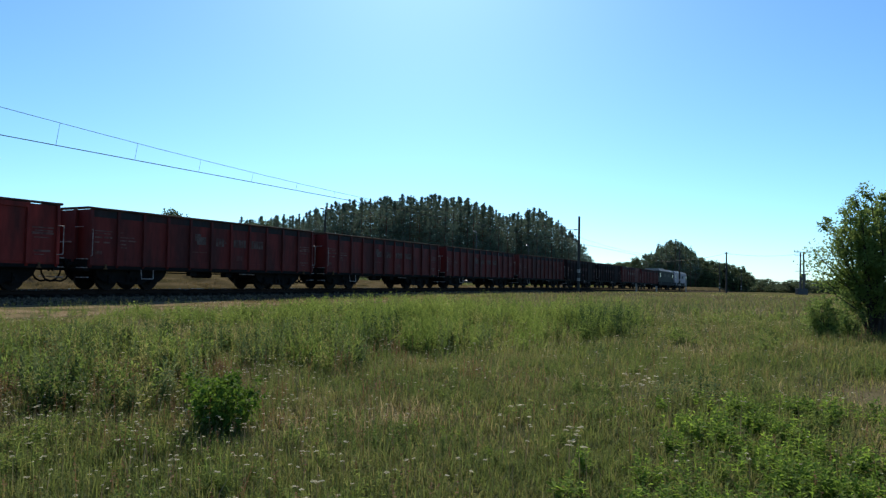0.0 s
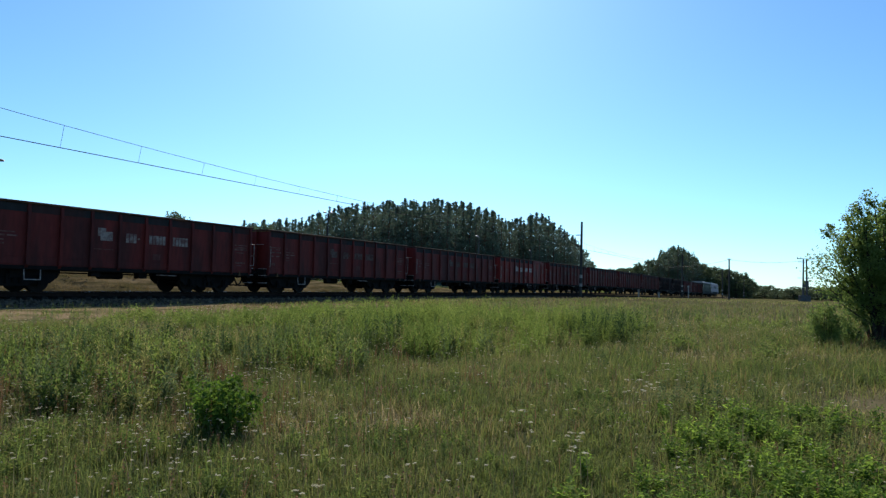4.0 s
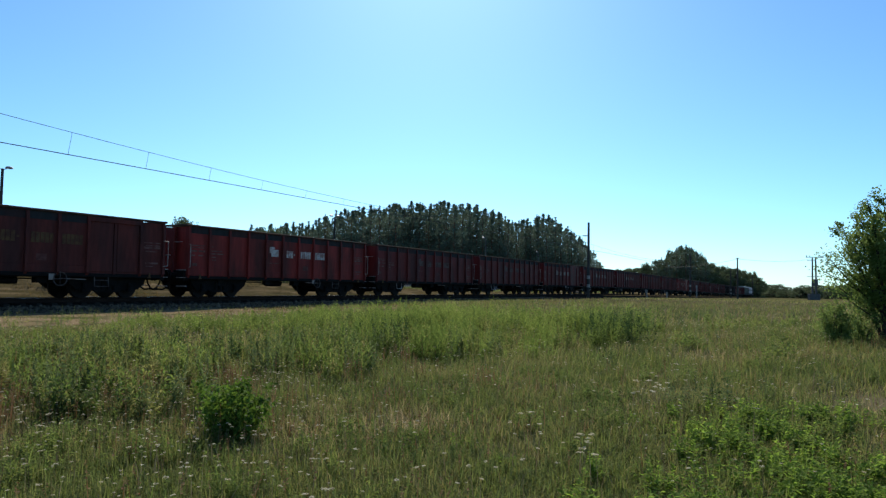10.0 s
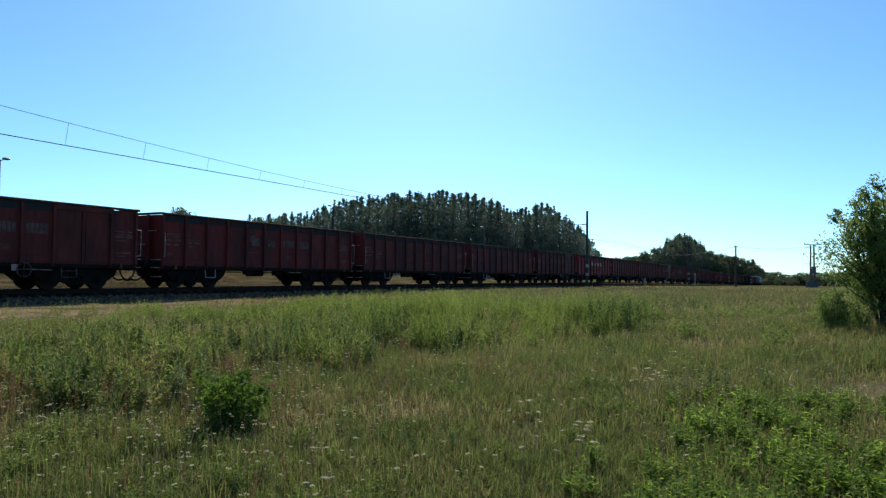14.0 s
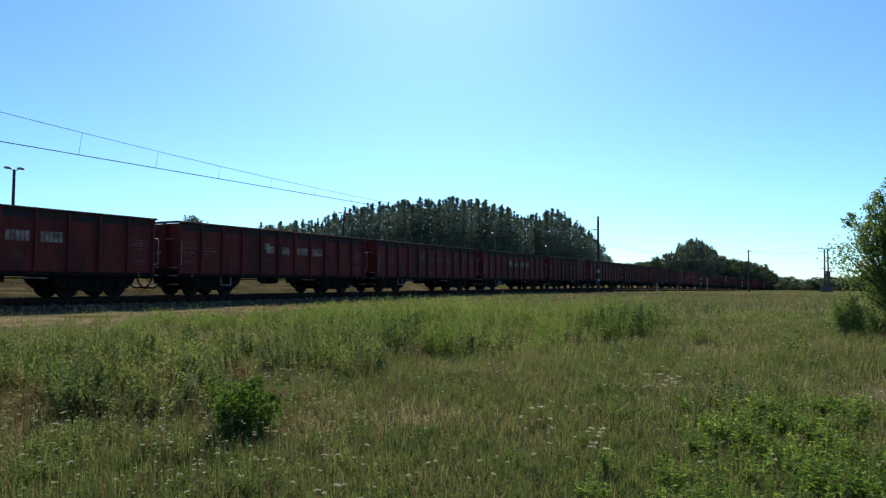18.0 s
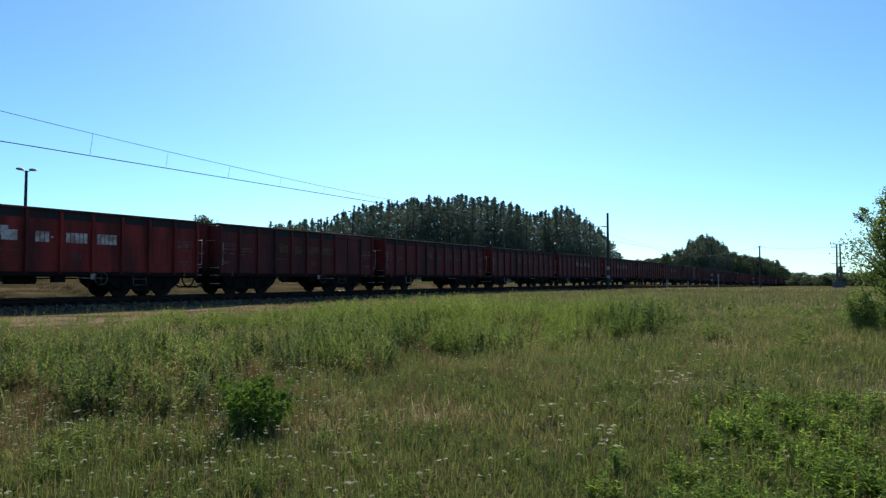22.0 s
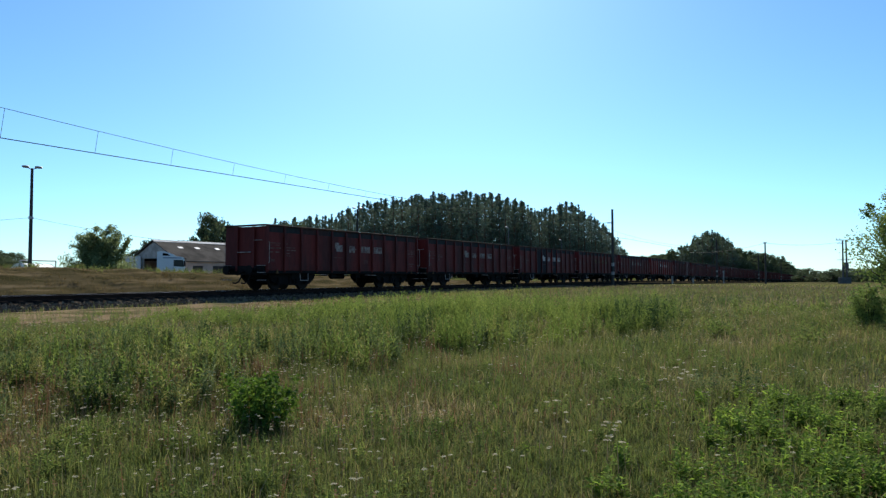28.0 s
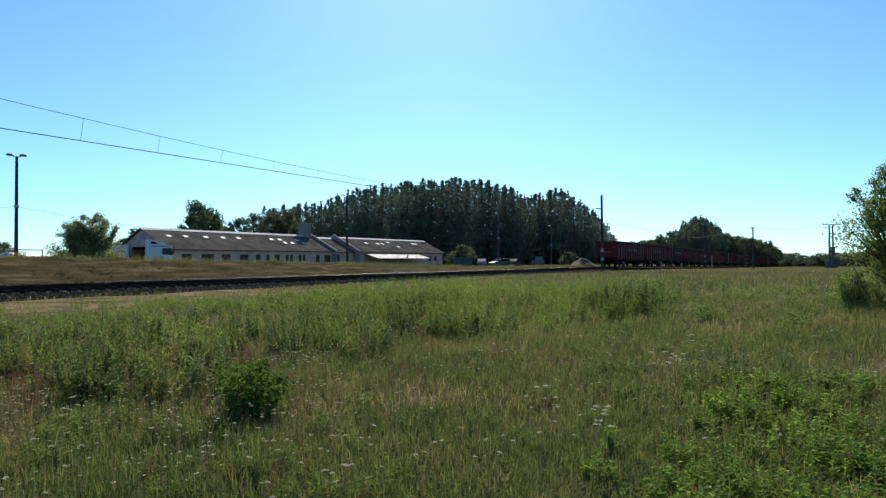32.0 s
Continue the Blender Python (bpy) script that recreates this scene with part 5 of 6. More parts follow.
    stuff("straw", *blades(p, 0.10, 0.007, 1.8), STRAW, "bleached straw lying on the sandy strip", "grass")
    # reddish seed heads and dry stalks
    p = thin_out(patch(4, 26, 4600), 0.4, -0.2, 0.5, 21)
    q = np.array([(*spot(k, d), 0) for k, d in ((-0.37, 9.4), (-0.40, 9.0), (-0.62, 8.6), (-0.58, 8.0), (-0.55, 9.5), (-0.48, 10.5), (-0.27, 10.0), (0.10, 10.0), (0.16, 9.6), (-0.33, 12.0), (-0.1, 11))])
    p = np.concatenate([p[~sandy(p, 0.7)], clump(q, 30, 0.25), clump(patch(5, 13, 44, 0.55, 1.25), 18, 0.2)])
    stuff("sorrel", *herbs(p, 0.36, 14, 0.028, 0.8, low=0.55), SORREL, "thin stalks with reddish brown seed heads", "weeds")
    p = patch(3.5, 24, 1500)
    q = patch(26, 75, 4200, 0.0, 0.42)
    stuff("dry_stalks", *join([blades(p[:900], 0.36, 0.004, 0.8), blades(q, 0.45, 0.014, 0.6)]), STRAW, "dry brown stalks standing in the grass", "stalks")
    # white umbels
    p = clump(patch(4.2, 11, 120, 0.66, 1.25), 7, 0.3)
    q = clump(patch(4, 24, 560, 0.0, 1.2), 5, 0.35)
    r = []
    for k, d in ((0.325, 8.3), (0.345, 8.2), (0.365, 8.4), (0.35, 8.9), (0.24, 5.3), (0.235, 5.5), (0.17, 6.4), (0.38, 10.5)):
        x, y = spot(k, d)
        r += [(x + rng.normal(0, .07), y + rng.normal(0, .07), ground_z(x, y)) for _ in range(4)]
    parts = [umbel_plants(p, 0.28, 0.015), umbel_plants(q, 0.32, 0.016), umbel_plants(np.array(r), 0.38, 0.03)]
    stuff("umbel_stalks", *join([a for a, b in parts]), STRAW, "thin stalks of the white flowers", "stalks")
    stuff("white_umbels", *join([b for a, b in parts]), PETAL, "flat white flower heads of yarrow and wild carrot", "flowers")
    # dry growth on the bank and strip beyond the line, sparse tufts on the sand
    n = 60000
    x, y = 6 + 144 * rng.random(n) ** 1.7, rng.uniform(31.0, 42, n)
    z = np.array([ground_z(a, b) for a, b in zip(x, y)])
    a = blades(np.stack([x, y, z], 1), 0.085, 0.010, 1.8)
    n = 9000
    x, y = rng.uniform(0, 60, n), 17 + 6.8 * rng.random(n) ** 0.7
    z = np.array([ground_z(p0, q0) for p0, q0 in zip(x, y)])
    b = blades(np.stack([x, y, z], 1), 0.13, 0.01, 0.9)
    n = 5200
    x, y = 4 + 62 * rng.random(n) ** 1.2, rng.uniform(22.2, 24.9, n)
    q = np.stack([x, y, np.array([ground_z(p0, q0) for p0, q0 in zip(x, y)])], 1)
    stuff("strip_grass", *blades(thin_out(q, 0.6, -0.5, 0.35, 51), 0.16, 0.010, 0.9), GRASS, "thin green grass between the sand and the ballast", "grass")
    stuff("dry_grass", *join([a, b]), DRY, "dry brownish grass on the bank and the sandy strip", "grass")
    n = 420
    x, y = rng.uniform(0, 150, n), rng.uniform(38, 42, n)
    q = np.repeat(np.stack([x, y, x * 0], 1), 9, 0)
    q[:, :2] += rng.normal(0, 0.3, (len(q), 2))
    q[:, 2] = [ground_z(p0, q0) for p0, q0 in q[:, :2]]
    stuff("bank_weeds", *herbs(q, 0.28, 9, 0.17, 0.4), HERBS, "green weeds along the top of the bank", "weeds")
    n = 330
    x, y = 8 + 110 * rng.random(n) ** 1.4, rng.uniform(30.6, 38.5, n)
    q = np.repeat(np.stack([x, y, x * 0], 1), 12, 0)
    q[:, :2] += rng.normal(0, 1, (len(q), 2)) * np.array((0.45, 0.2))
    q[:, 2] = [ground_z(p0, q0) for p0, q0 in q[:, :2]]
    stuff("bank_tufts", *herbs(q, 0.2, 9, 0.13, 0.3), DRY, "olive and brown tufts on the slope of the bank", "grass")
    # the meadow goes on round and behind the standpoint
    sets = [blades(patch(0.6, 2.7, 4000), 0.10, 0.0045, 1.1), blades(patch(0.7, 13, 60000, 1.2, 6.2), 0.13, 0.007, 1.0)]
    sets.append(herbs(clump(patch(2.5, 13, 700, 1.25, 6.2), 6, 0.12), 0.16, 8, 0.04))
    stuff("meadow_grass", *join(sets), GRASS, "rough green meadow grass round the standpoint", "grass")


build_woods()
build_near_trees()
build_meadow()


# ---- the yard beyond the line ----
RIDGE = mat("pale_ridge_sheet", (0.55, 0.53, 0.50), 0.8, vary=0.2, scale=1.0)
ROOF = mat("grey_fibre_cement_roof", (0.125, 0.110, 0.092), 0.95, vary=0.4, scale=0.45, fine=9, bump=0.3, other=(0.074, 0.066, 0.056), spec=0.0)
PINK = mat("pale_pink_render", (0.68, 0.45, 0.34), 0.9, vary=0.2, scale=0.4, fine=10, other=(0.50, 0.35, 0.28))
PANE = mat("dusty_window_glass", (0.075, 0.055, 0.045), 0.4, vary=0.3, scale=1.5, bump=0)
BOARDS = mat("weathered_gable_boards", (0.42, 0.37, 0.33), 0.9, vary=0.3, scale=1.2, fine=12)
SHEET = mat("patchy_sheet_roof", (0.62, 0.56, 0.50), 0.7, vary=0.35, scale=0.7, fine=6, other=(0.16, 0.13, 0.11))
LIGHTROOF = mat("translucent_roof_sheet", (0.62, 0.61, 0.60), 0.6, vary=0.2, scale=1.5)
PANEFRAME = mat("grey_window_frame", (0.16, 0.13, 0.115), 0.8, vary=0.2)
GREYWALL = mat("grey_plaster", (0.24, 0.225, 0.215), 0.9, vary=0.15, scale=0.5, fine=10)
VAN = mat("white_truck_paint", (0.58, 0.61, 0.64), 0.35, vary=0.05, scale=1, coat=0.3)
TARP = mat("white_sheet_roof", (0.80, 0.79, 0.77), 0.5, vary=0.1, scale=1.5)
GREENBIN = mat("green_container_paint", (0.05, 0.10, 0.075), 0.6, vary=0.25, scale=1)
CARDARK = mat("dark_car_paint", (0.03, 0.035, 0.045), 0.3, vary=0.1, coat=0.5)
SANDPILE = mat("sand_pile", (0.16, 0.12, 0.075), 0.95, vary=0.3, scale=1.2, fine=8, bump=0.5)
CARGREY = mat("grey_car_paint", (0.12, 0.125, 0.13), 0.45, 0.0, vary=0.15, coat=0.2)
CARLIGHT = mat("silver_car_paint", (0.26, 0.26, 0.27), 0.5, 0.0, vary=0.15, coat=0.1)
RUBBER = mat("black_rubber", (0.02, 0.02, 0.02), 0.9, vary=0.1)
STRIPE = mat("blue_stripe_paint", (0.06, 0.11, 0.2), 0.4, vary=0.1)
YARD = 0.9
POLEGREY = mat("grey_concrete_pole", (0.10, 0.098, 0.095), 0.9, vary=0.2, scale=2, fine=25)
LEAF = mat("pale_door_sheet", (0.58, 0.55, 0.52), 0.6, vary=0.15, scale=1)
SHED_WINDOWS = ((67.4, 69.3), (71.1, 73.5), (75.0, 76.8), (78.8, 80.7), (82.3, 83.4), (84.7, 85.5), (86.6, 88.0), (89.4, 90.2), (90.5, 91.3), (92.7, 93.5), (93.8, 94.5), (97.4, 98.5), (99.8, 101.6))
SHED_LIGHTS = (67.9, 71.0, 74.9, 78.4, 81.8, 89.5, 91.6, 96.1)


def gable_block(thing, x0, x1, y0, y1, eave, ridge, roof_mat, wall_mat, windows=(), wall_name="wall", end_gate=False):
    """A long block with its ridge along x: walls of 0.3 m, two roof slabs, and windows let into the near wall."""
    ym = (y0 + y1) / 2
    spans = sorted(windows)
    bm = bmesh.new()
    cur = x0
    for a, b, za, zb in spans:
        box(bm, cur, a, y0, y0 + 0.3, 0, eave)
        box(bm, a, b, y0, y0 + 0.3, 0, za)
        box(bm, a, b, y0, y0 + 0.3, zb, eave)
        cur = b
    box(bm, cur, x1, y0, y0 + 0.3, 0, eave)
    part(wall_name, bm, wall_mat, thing)
    part(wall_name, boxm(x0, x1, y1 - 0.3, y1, 0, eave), wall_mat, thing)
    for a in (x0, x1 - 0.3):
        bm = bmesh.new()
        out = [(y0 + 0.3, 0), (y1 - 0.3, 0), (y1 - 0.3, eave), (ym, ridge - 0.15), (y0 + 0.3, eave)]
        if end_gate and a == x0:
            # a wide gateway stands open in this end
            out = [(y0 + 0.3, 0), (y0 + 1.4, 0), (y0 + 1.4, 3.2), (y1 - 3.2, 3.2), (y1 - 3.2, 0), (y1 - 0.3, 0), (y1 - 0.3, eave), (ym, ridge - 0.15), (y0 + 0.3, eave)]
        va = [bm.verts.new((a, y, z)) for y, z in out]
        vb = [bm.verts.new((a + 0.3, y, z)) for y, z in out]
        bm.faces.new(va), bm.faces.new(vb[::-1])
        for i in range(len(va)):
            bm.faces.new((va[i], va[(i + 1) % len(va)], vb[(i + 1) % len(va)], vb[i]))
        bmesh.ops.recalc_face_normals(bm, faces=bm.faces)
        part("gable", bm, BOARDS if end_gate else wall_mat, thing)
    for s, ya in ((-1, y0 - 0.5), (1, y1 + 0.5)):
        bm = bmesh.new()
        ze = eave + 0.02 - 0.5 * (ridge - eave) / (ym - y0)
        pts = [(ya, ze), (ym, ridge), (ym, ridge + 0.12), (ya, ze + 0.12)]
        va = [bm.verts.new((x0 - 0.3, y, z)) for y, z in pts]
        vb = [bm.verts.new((x1 + 0.3, y, z)) for y, z in pts]
        bm.faces.new(va), bm.faces.new(vb[::-1])
        for i in range(4):
            bm.faces.new((va[i], va[(i + 1) % 4], vb[(i + 1) % 4], vb[i]))
        bmesh.ops.recalc_face_normals(bm, faces=bm.faces)
        part("roof", bm, roof_mat, thing, "grey corrugated roof")
    bm = bmesh.new()
    slope = (ridge - eave) / (ym - y0)
    pts = [(ym - 0.55, ridge + 0.13 - 0.55 * slope), (ym, ridge + 0.13), (ym + 0.55, ridge + 0.13 - 0.55 * slope), (ym + 0.55, ridge + 0.17 - 0.55 * slope), (ym, ridge + 0.19), (ym - 0.55, ridge + 0.17 - 0.55 * slope)]
    va = [bm.verts.new((x0 - 0.32, y, z)) for y, z in pts]
    vb = [bm.verts.new((x1 + 0.32, y, z)) for y, z in pts]
    bm.faces.new(va), bm.faces.new(vb[::-1])
    for i in range(6):
        bm.faces.new((va[i], va[(i + 1) % 6], vb[(i + 1) % 6], vb[i]))
    bmesh.ops.recalc_face_normals(bm, faces=bm.faces)
    part("ridge_cap", bm, RIDGE, thing, "pale ridge cap")
    for a, b, za, zb in spans:
        wnd = part("window", boxm(a, b, y0 + 0.14, y0 + 0.17, za, zb), PANE, thing, "dusty dark window")
        bm = bmesh.new()
        box(bm, a - 0.0, a + 0.07, y0 + 0.08, y0 + 0.14, za, zb)
        box(bm, b - 0.07, b, y0 + 0.08, y0 + 0.14, za, zb)
        box(bm, (a + b) / 2 - 0.03, (a + b) / 2 + 0.03, y0 + 0.08, y0 + 0.14, za, zb)
        box(bm, a + 0.07, b - 0.07, y0 + 0.08, y0 + 0.14, zb - 0.07, zb)
        part("window_frame", bm, PANEFRAME, wnd)


def roof_panel(thing, x, t, y0, ym, eave, ridge, w=1.6):
    """A light roof sheet laid on the near slope, t of the way up."""
    y = y0 + (ym - y0) * t
    z = eave + (ridge - eave) * t + 0.155
    tilt = math.degrees(math.atan2(ridge - eave, ym - y0))
    p = part("roof_light", boxm(-w / 2, w / 2, -0.30, 0.30, -0.015, 0.015), LIGHTROOF, thing, "pale translucent roof sheet")
    p.matrix_basis = pose(x, y, z, tilt, 0, 0)


def build_shed():
    h = tagged(new("shed"), "long low shed with a grey roof and pink walls", "building")
    h.matrix_world = pose(0, 0, YARD)
    win = [(a, b, 0.75, 2.1) for a, b in SHED_WINDOWS]
    gable_block(h, 64.8, 102.0, 85, 96.5, 2.9, 5.9, ROOF, PINK, win, end_gate=True)
    for x in SHED_LIGHTS:
        roof_panel(h, x, 0.62, 85, 90.75, 2.9, 5.9, 0.8)
    for x in (91.8, 93.6, 96.8):
        roof_panel(h, x, 0.42, 85, 90.75, 2.9, 5.9, 0.75)
    part("chimney", boxm(99.8, 101.7, 90.0, 91.6, 5.2, 8.3), GREYWALL, h, "square grey chimney")
    part("chimney_cap", boxm(99.65, 101.85, 89.85, 91.75, 8.3, 8.45), CONCRETE, h)
    for x in (102.0, 109.3):
        bm = bmesh.new()
        out = [(84.0, 2.3), (90.75, 5.8), (97.5, 2.3), (97.5, 3.0), (90.75, 6.5), (84.0, 3.0)]
        va = [bm.verts.new((x, y, z)) for y, z in out]
        vb = [bm.verts.new((x + 0.35, y, z)) for y, z in out]
        bm.faces.new(va), bm.faces.new(vb[::-1])
        for i in range(6):
            bm.faces.new((va[i], va[(i + 1) % 6], vb[(i + 1) % 6], vb[i]))
        bmesh.ops.recalc_face_normals(bm, faces=bm.faces)
        part("parapet", bm, GREYWALL, h, "sloping fire wall on the roof")
        part("pier", boxm(x, x + 0.35, 84.0, 84.98, 0, 2.3), GREYWALL, h)
    gable_block(h, 102.4, 109.2, 85.6, 96.5, 2.8, 5.6, ROOF, PINK, [(104.3, 105.1, 0.3, 2.2), (107.0, 108.0, 0.3, 2.2)])
    gable_block(h, 109.7, 144.0, 85, 96.5, 2.9, 5.8, ROOF, PINK, [(137.4, 138.8, 0.9, 2.0), (140.0, 141.4, 0.9, 2.0)])
    for x, t in ((117.5, .6), (121.5, .58), (123.3, .58), (126.5, .72), (128.0, .38)):
        roof_panel(h, x, t, 85, 90.75, 2.9, 5.8, 1.0)
    roof_panel(h, 137.0, 0.66, 85, 90.75, 2.9, 5.8, 2.4)
    # sheet awning on posts
    aw = part("awning", boxm(-10.0, 10.0, -1.9, 1.9, -0.04, 0.04), SHEET, h, "patchy pale sheet awning")
    aw.matrix_basis = pose(122.0, 83.0, 1.95, 16, 0, 0)
    for x in (112.5, 118.8, 125.2, 131.5):
        part("awning_post", rod(bmesh.new(), (x, 81.4, 0), (x, 81.4, 1.4), 0.06, 6), STEEL, h)
    for yy, turn in ((93.4, 84), (95.2, 96)):
        d = part("door_leaf", boxm(0, 1.75, -0.04, 0.04, 0, 3.5), LEAF, h, "grey sheet metal door leaf")
        d.matrix_basis = pose(64.5, yy, 0.05, 0, 0, turn)


def wheel(parent, x, y, z, r, w=0.22):
    t = part("wheel", rod(bmesh.new(), (x, y - w / 2, z), (x, y + w / 2, z), r, 18), RUBBER, parent, "black tyre")
    part("rim", rod(bmesh.new(), (x, y - w / 2 - 0.01, z), (x, y + w / 2 + 0.01, z), r * 0.6, 14), STEEL, t)


def build_truck():
    t = tagged(new("truck"), "white lorry tractor with a wind deflector parked before the open shed", "truck")
    t.matrix_world = pose(60.6, 82.3, YARD, 0, 0, -40)
    nose = [(2.62 - 0.30 * (1 - math.cos(q)), 2.45 + 0.75 * math.sin(q)) for q in np.linspace(0, 1.45, 6)]
    out = [(0.2, 0.9), (2.50, 0.9), (2.62, 1.3)] + nose + [(1.5, 3.30), (-0.95, 3.30), (-0.95, 0.9)]
    part("cab", prism(bmesh.new(), out, -1.22, 1.22), VAN, t)
    hood = [(-0.95, 3.3), (1.5, 3.3), (1.2, 3.52), (0.6, 3.78), (0.0, 3.95), (-0.5, 4.0), (-0.95, 3.9)]
    part("wind_deflector", prism(bmesh.new(), hood, -1.1, 1.1), VAN, t)
    part("windscreen", prism(bmesh.new(), [(2.625, 1.85), (2.645, 1.85), (2.60, 2.85), (2.58, 2.85)], -1.1, 1.1), GLASSDARK, t)
    part("sun_visor", prism(bmesh.new(), [(2.45, 3.0), (2.85, 2.86), (2.85, 2.94), (2.45, 3.12)], -1.15, 1.15), RUBBER, t)
    part("grille", boxm(2.60, 2.66, -0.85, 0.85, 0.95, 1.65), SOOT, t)
    for s in (-1, 1):
        lo, hi = min(s * 1.22, s * 1.235), max(s * 1.22, s * 1.235)
        side = part("side_window", prism(bmesh.new(), [(1.25, 1.95), (2.48, 1.85), (2.36, 2.75), (1.25, 2.75)], lo, hi), GLASSDARK, t)
        part("window_frame", rods([(1.25, s * 1.24, 1.95), (2.48, s * 1.24, 1.85), (2.36, s * 1.24, 2.75), (1.25, s * 1.24, 2.75), (1.25, s * 1.24, 1.95)], 0.035, 5), RUBBER, side)
        lo, hi = min(s * 1.1, s * 1.115), max(s * 1.1, s * 1.115)
        # thin black sheet on the closed hood paints the shade of a gap
        part("deflector_gap", prism(bmesh.new(), [(-0.25, 3.36), (0.75, 3.36), (0.3, 3.66), (-0.25, 3.74)], lo, hi), SOOT, t, "dark sheet for the shade in the deflector's gap")
        part("stripe", boxm(-0.2, 2.2, min(s * 1.22, s * 1.23), max(s * 1.22, s * 1.23), 3.0, 3.12), STRIPE, t)
        part("mirror", boxm(2.5, 2.66, min(s * 1.3, s * 1.5), max(s * 1.3, s * 1.5), 1.95, 2.7, 0.03), RUBBER, t)
        part("headlight", boxm(2.58, 2.68, min(s * 0.9, s * 1.18), max(s * 0.9, s * 1.18), 0.98, 1.25, 0.03), GLASSDARK, t)
        part("door_seam", rods([(1.15, s * 1.222, 1.0), (1.15, s * 1.222, 2.85)], 0.012, 4), SOOT, t)
        wheel(t, 1.3, s * 1.0, 0.5, 0.5, 0.3)
        wheel(t, -2.4, s * 0.95, 0.5, 0.5, 0.5)
    part("bumper", boxm(-0.95, 2.68, -1.23, 1.23, 0.35, 0.9, 0.06), GREYWALL, t)
    part("chassis", boxm(-3.4, 0.2, -0.5, 0.5, 0.6, 0.9), SOOT, t)
    part("fifth_wheel", boxm(-2.9, -1.9, -0.5, 0.5, 0.9, 1.1), SOOT, t)


def build_car(x, y, turn, paint, label, tall=1.0):
    c = tagged(new("car"), label, "car", "cars parked in the yard")
    c.matrix_world = pose(x, y, ground_z(x, y), 0, 0, turn)
    h = tall
    out = [(-2.1, 0.35), (2.1, 0.35), (2.15, 0.7), (1.2, 0.9 * h), (-2.0, 0.95 * h), (-2.15, 0.6)]
    part("body", prism(bmesh.new(), out, -0.87, 0.87), paint, c)
    cab = [(1.15, 0.9 * h), (0.45, 1.42 * h), (-1.2, 1.45 * h), (-1.95, 0.95 * h)]
    part("cabin", prism(bmesh.new(), cab, -0.75, 0.75), paint, c)
    for s in (-1, 1):
        glass = [(0.95, 0.93 * h), (0.4, 1.34 * h), (-1.1, 1.36 * h), (-1.65, 0.97 * h)]
        part("side_window", prism(bmesh.new(), glass, min(s * 0.75, s * 0.76), max(s * 0.75, s * 0.76)), GLASSDARK, c)
        for xx in (-1.35, 1.3):
            wheel(c, xx, s * 0.8, 0.32, 0.32, 0.2)
    part("windscreen", prism(bmesh.new(), [(1.17, 0.92 * h), (1.19, 0.93 * h), (0.5, 1.42 * h), (0.48, 1.41 * h)], -0.68, 0.68), GLASSDARK, c)


LAMPGREY = mat("grey_lamp_pole_steel", (0.13, 0.13, 0.135), 0.6, vary=0.2)


def lamp_post(x, y, height, heads, label):
    p = tagged(new("street_lamp"), label, "street lamp", "lamp posts of the yard")
    z = ground_z(x, y)
    p.matrix_world = pose(x, y, z)
    part("pole", rod(bmesh.new(), (0, 0, 0), (0, 0, height), 0.17 if len(heads) > 1 else 0.085, 10, 0.11 if len(heads) > 1 else 0.06), POLE if len(heads) > 1 else LAMPGREY, p)
    for dx in heads:
        part("arm", rods([(0, 0, height - 0.1), (dx * 0.4, -dx * 0.24, height + 0.1)], 0.04, 6), STEEL, p)
        bm = bmesh.new()
        bmesh.ops.create_uvsphere(bm, u_segments=12, v_segments=6, radius=1, matrix=pose(dx * 0.42, -dx * 0.25, height + 0.12) @ Matrix.Diagonal((0.34, 0.22, 0.12, 1)))
        part("lamp_head", bm, STEEL, p, "flat oval lamp head")
    part("clamp", rod(bmesh.new(), (0, 0, height - 4.4), (0, 0, height - 4.2), 0.2, 10), STEEL, p)


def sag(a, b, drop, n=14):
    a, b = Vector(a), Vector(b)
    return [a.lerp(b, i / n) - Vector((0, 0, drop * 4 * (i / n) * (1 - i / n))) for i in range(n + 1)]


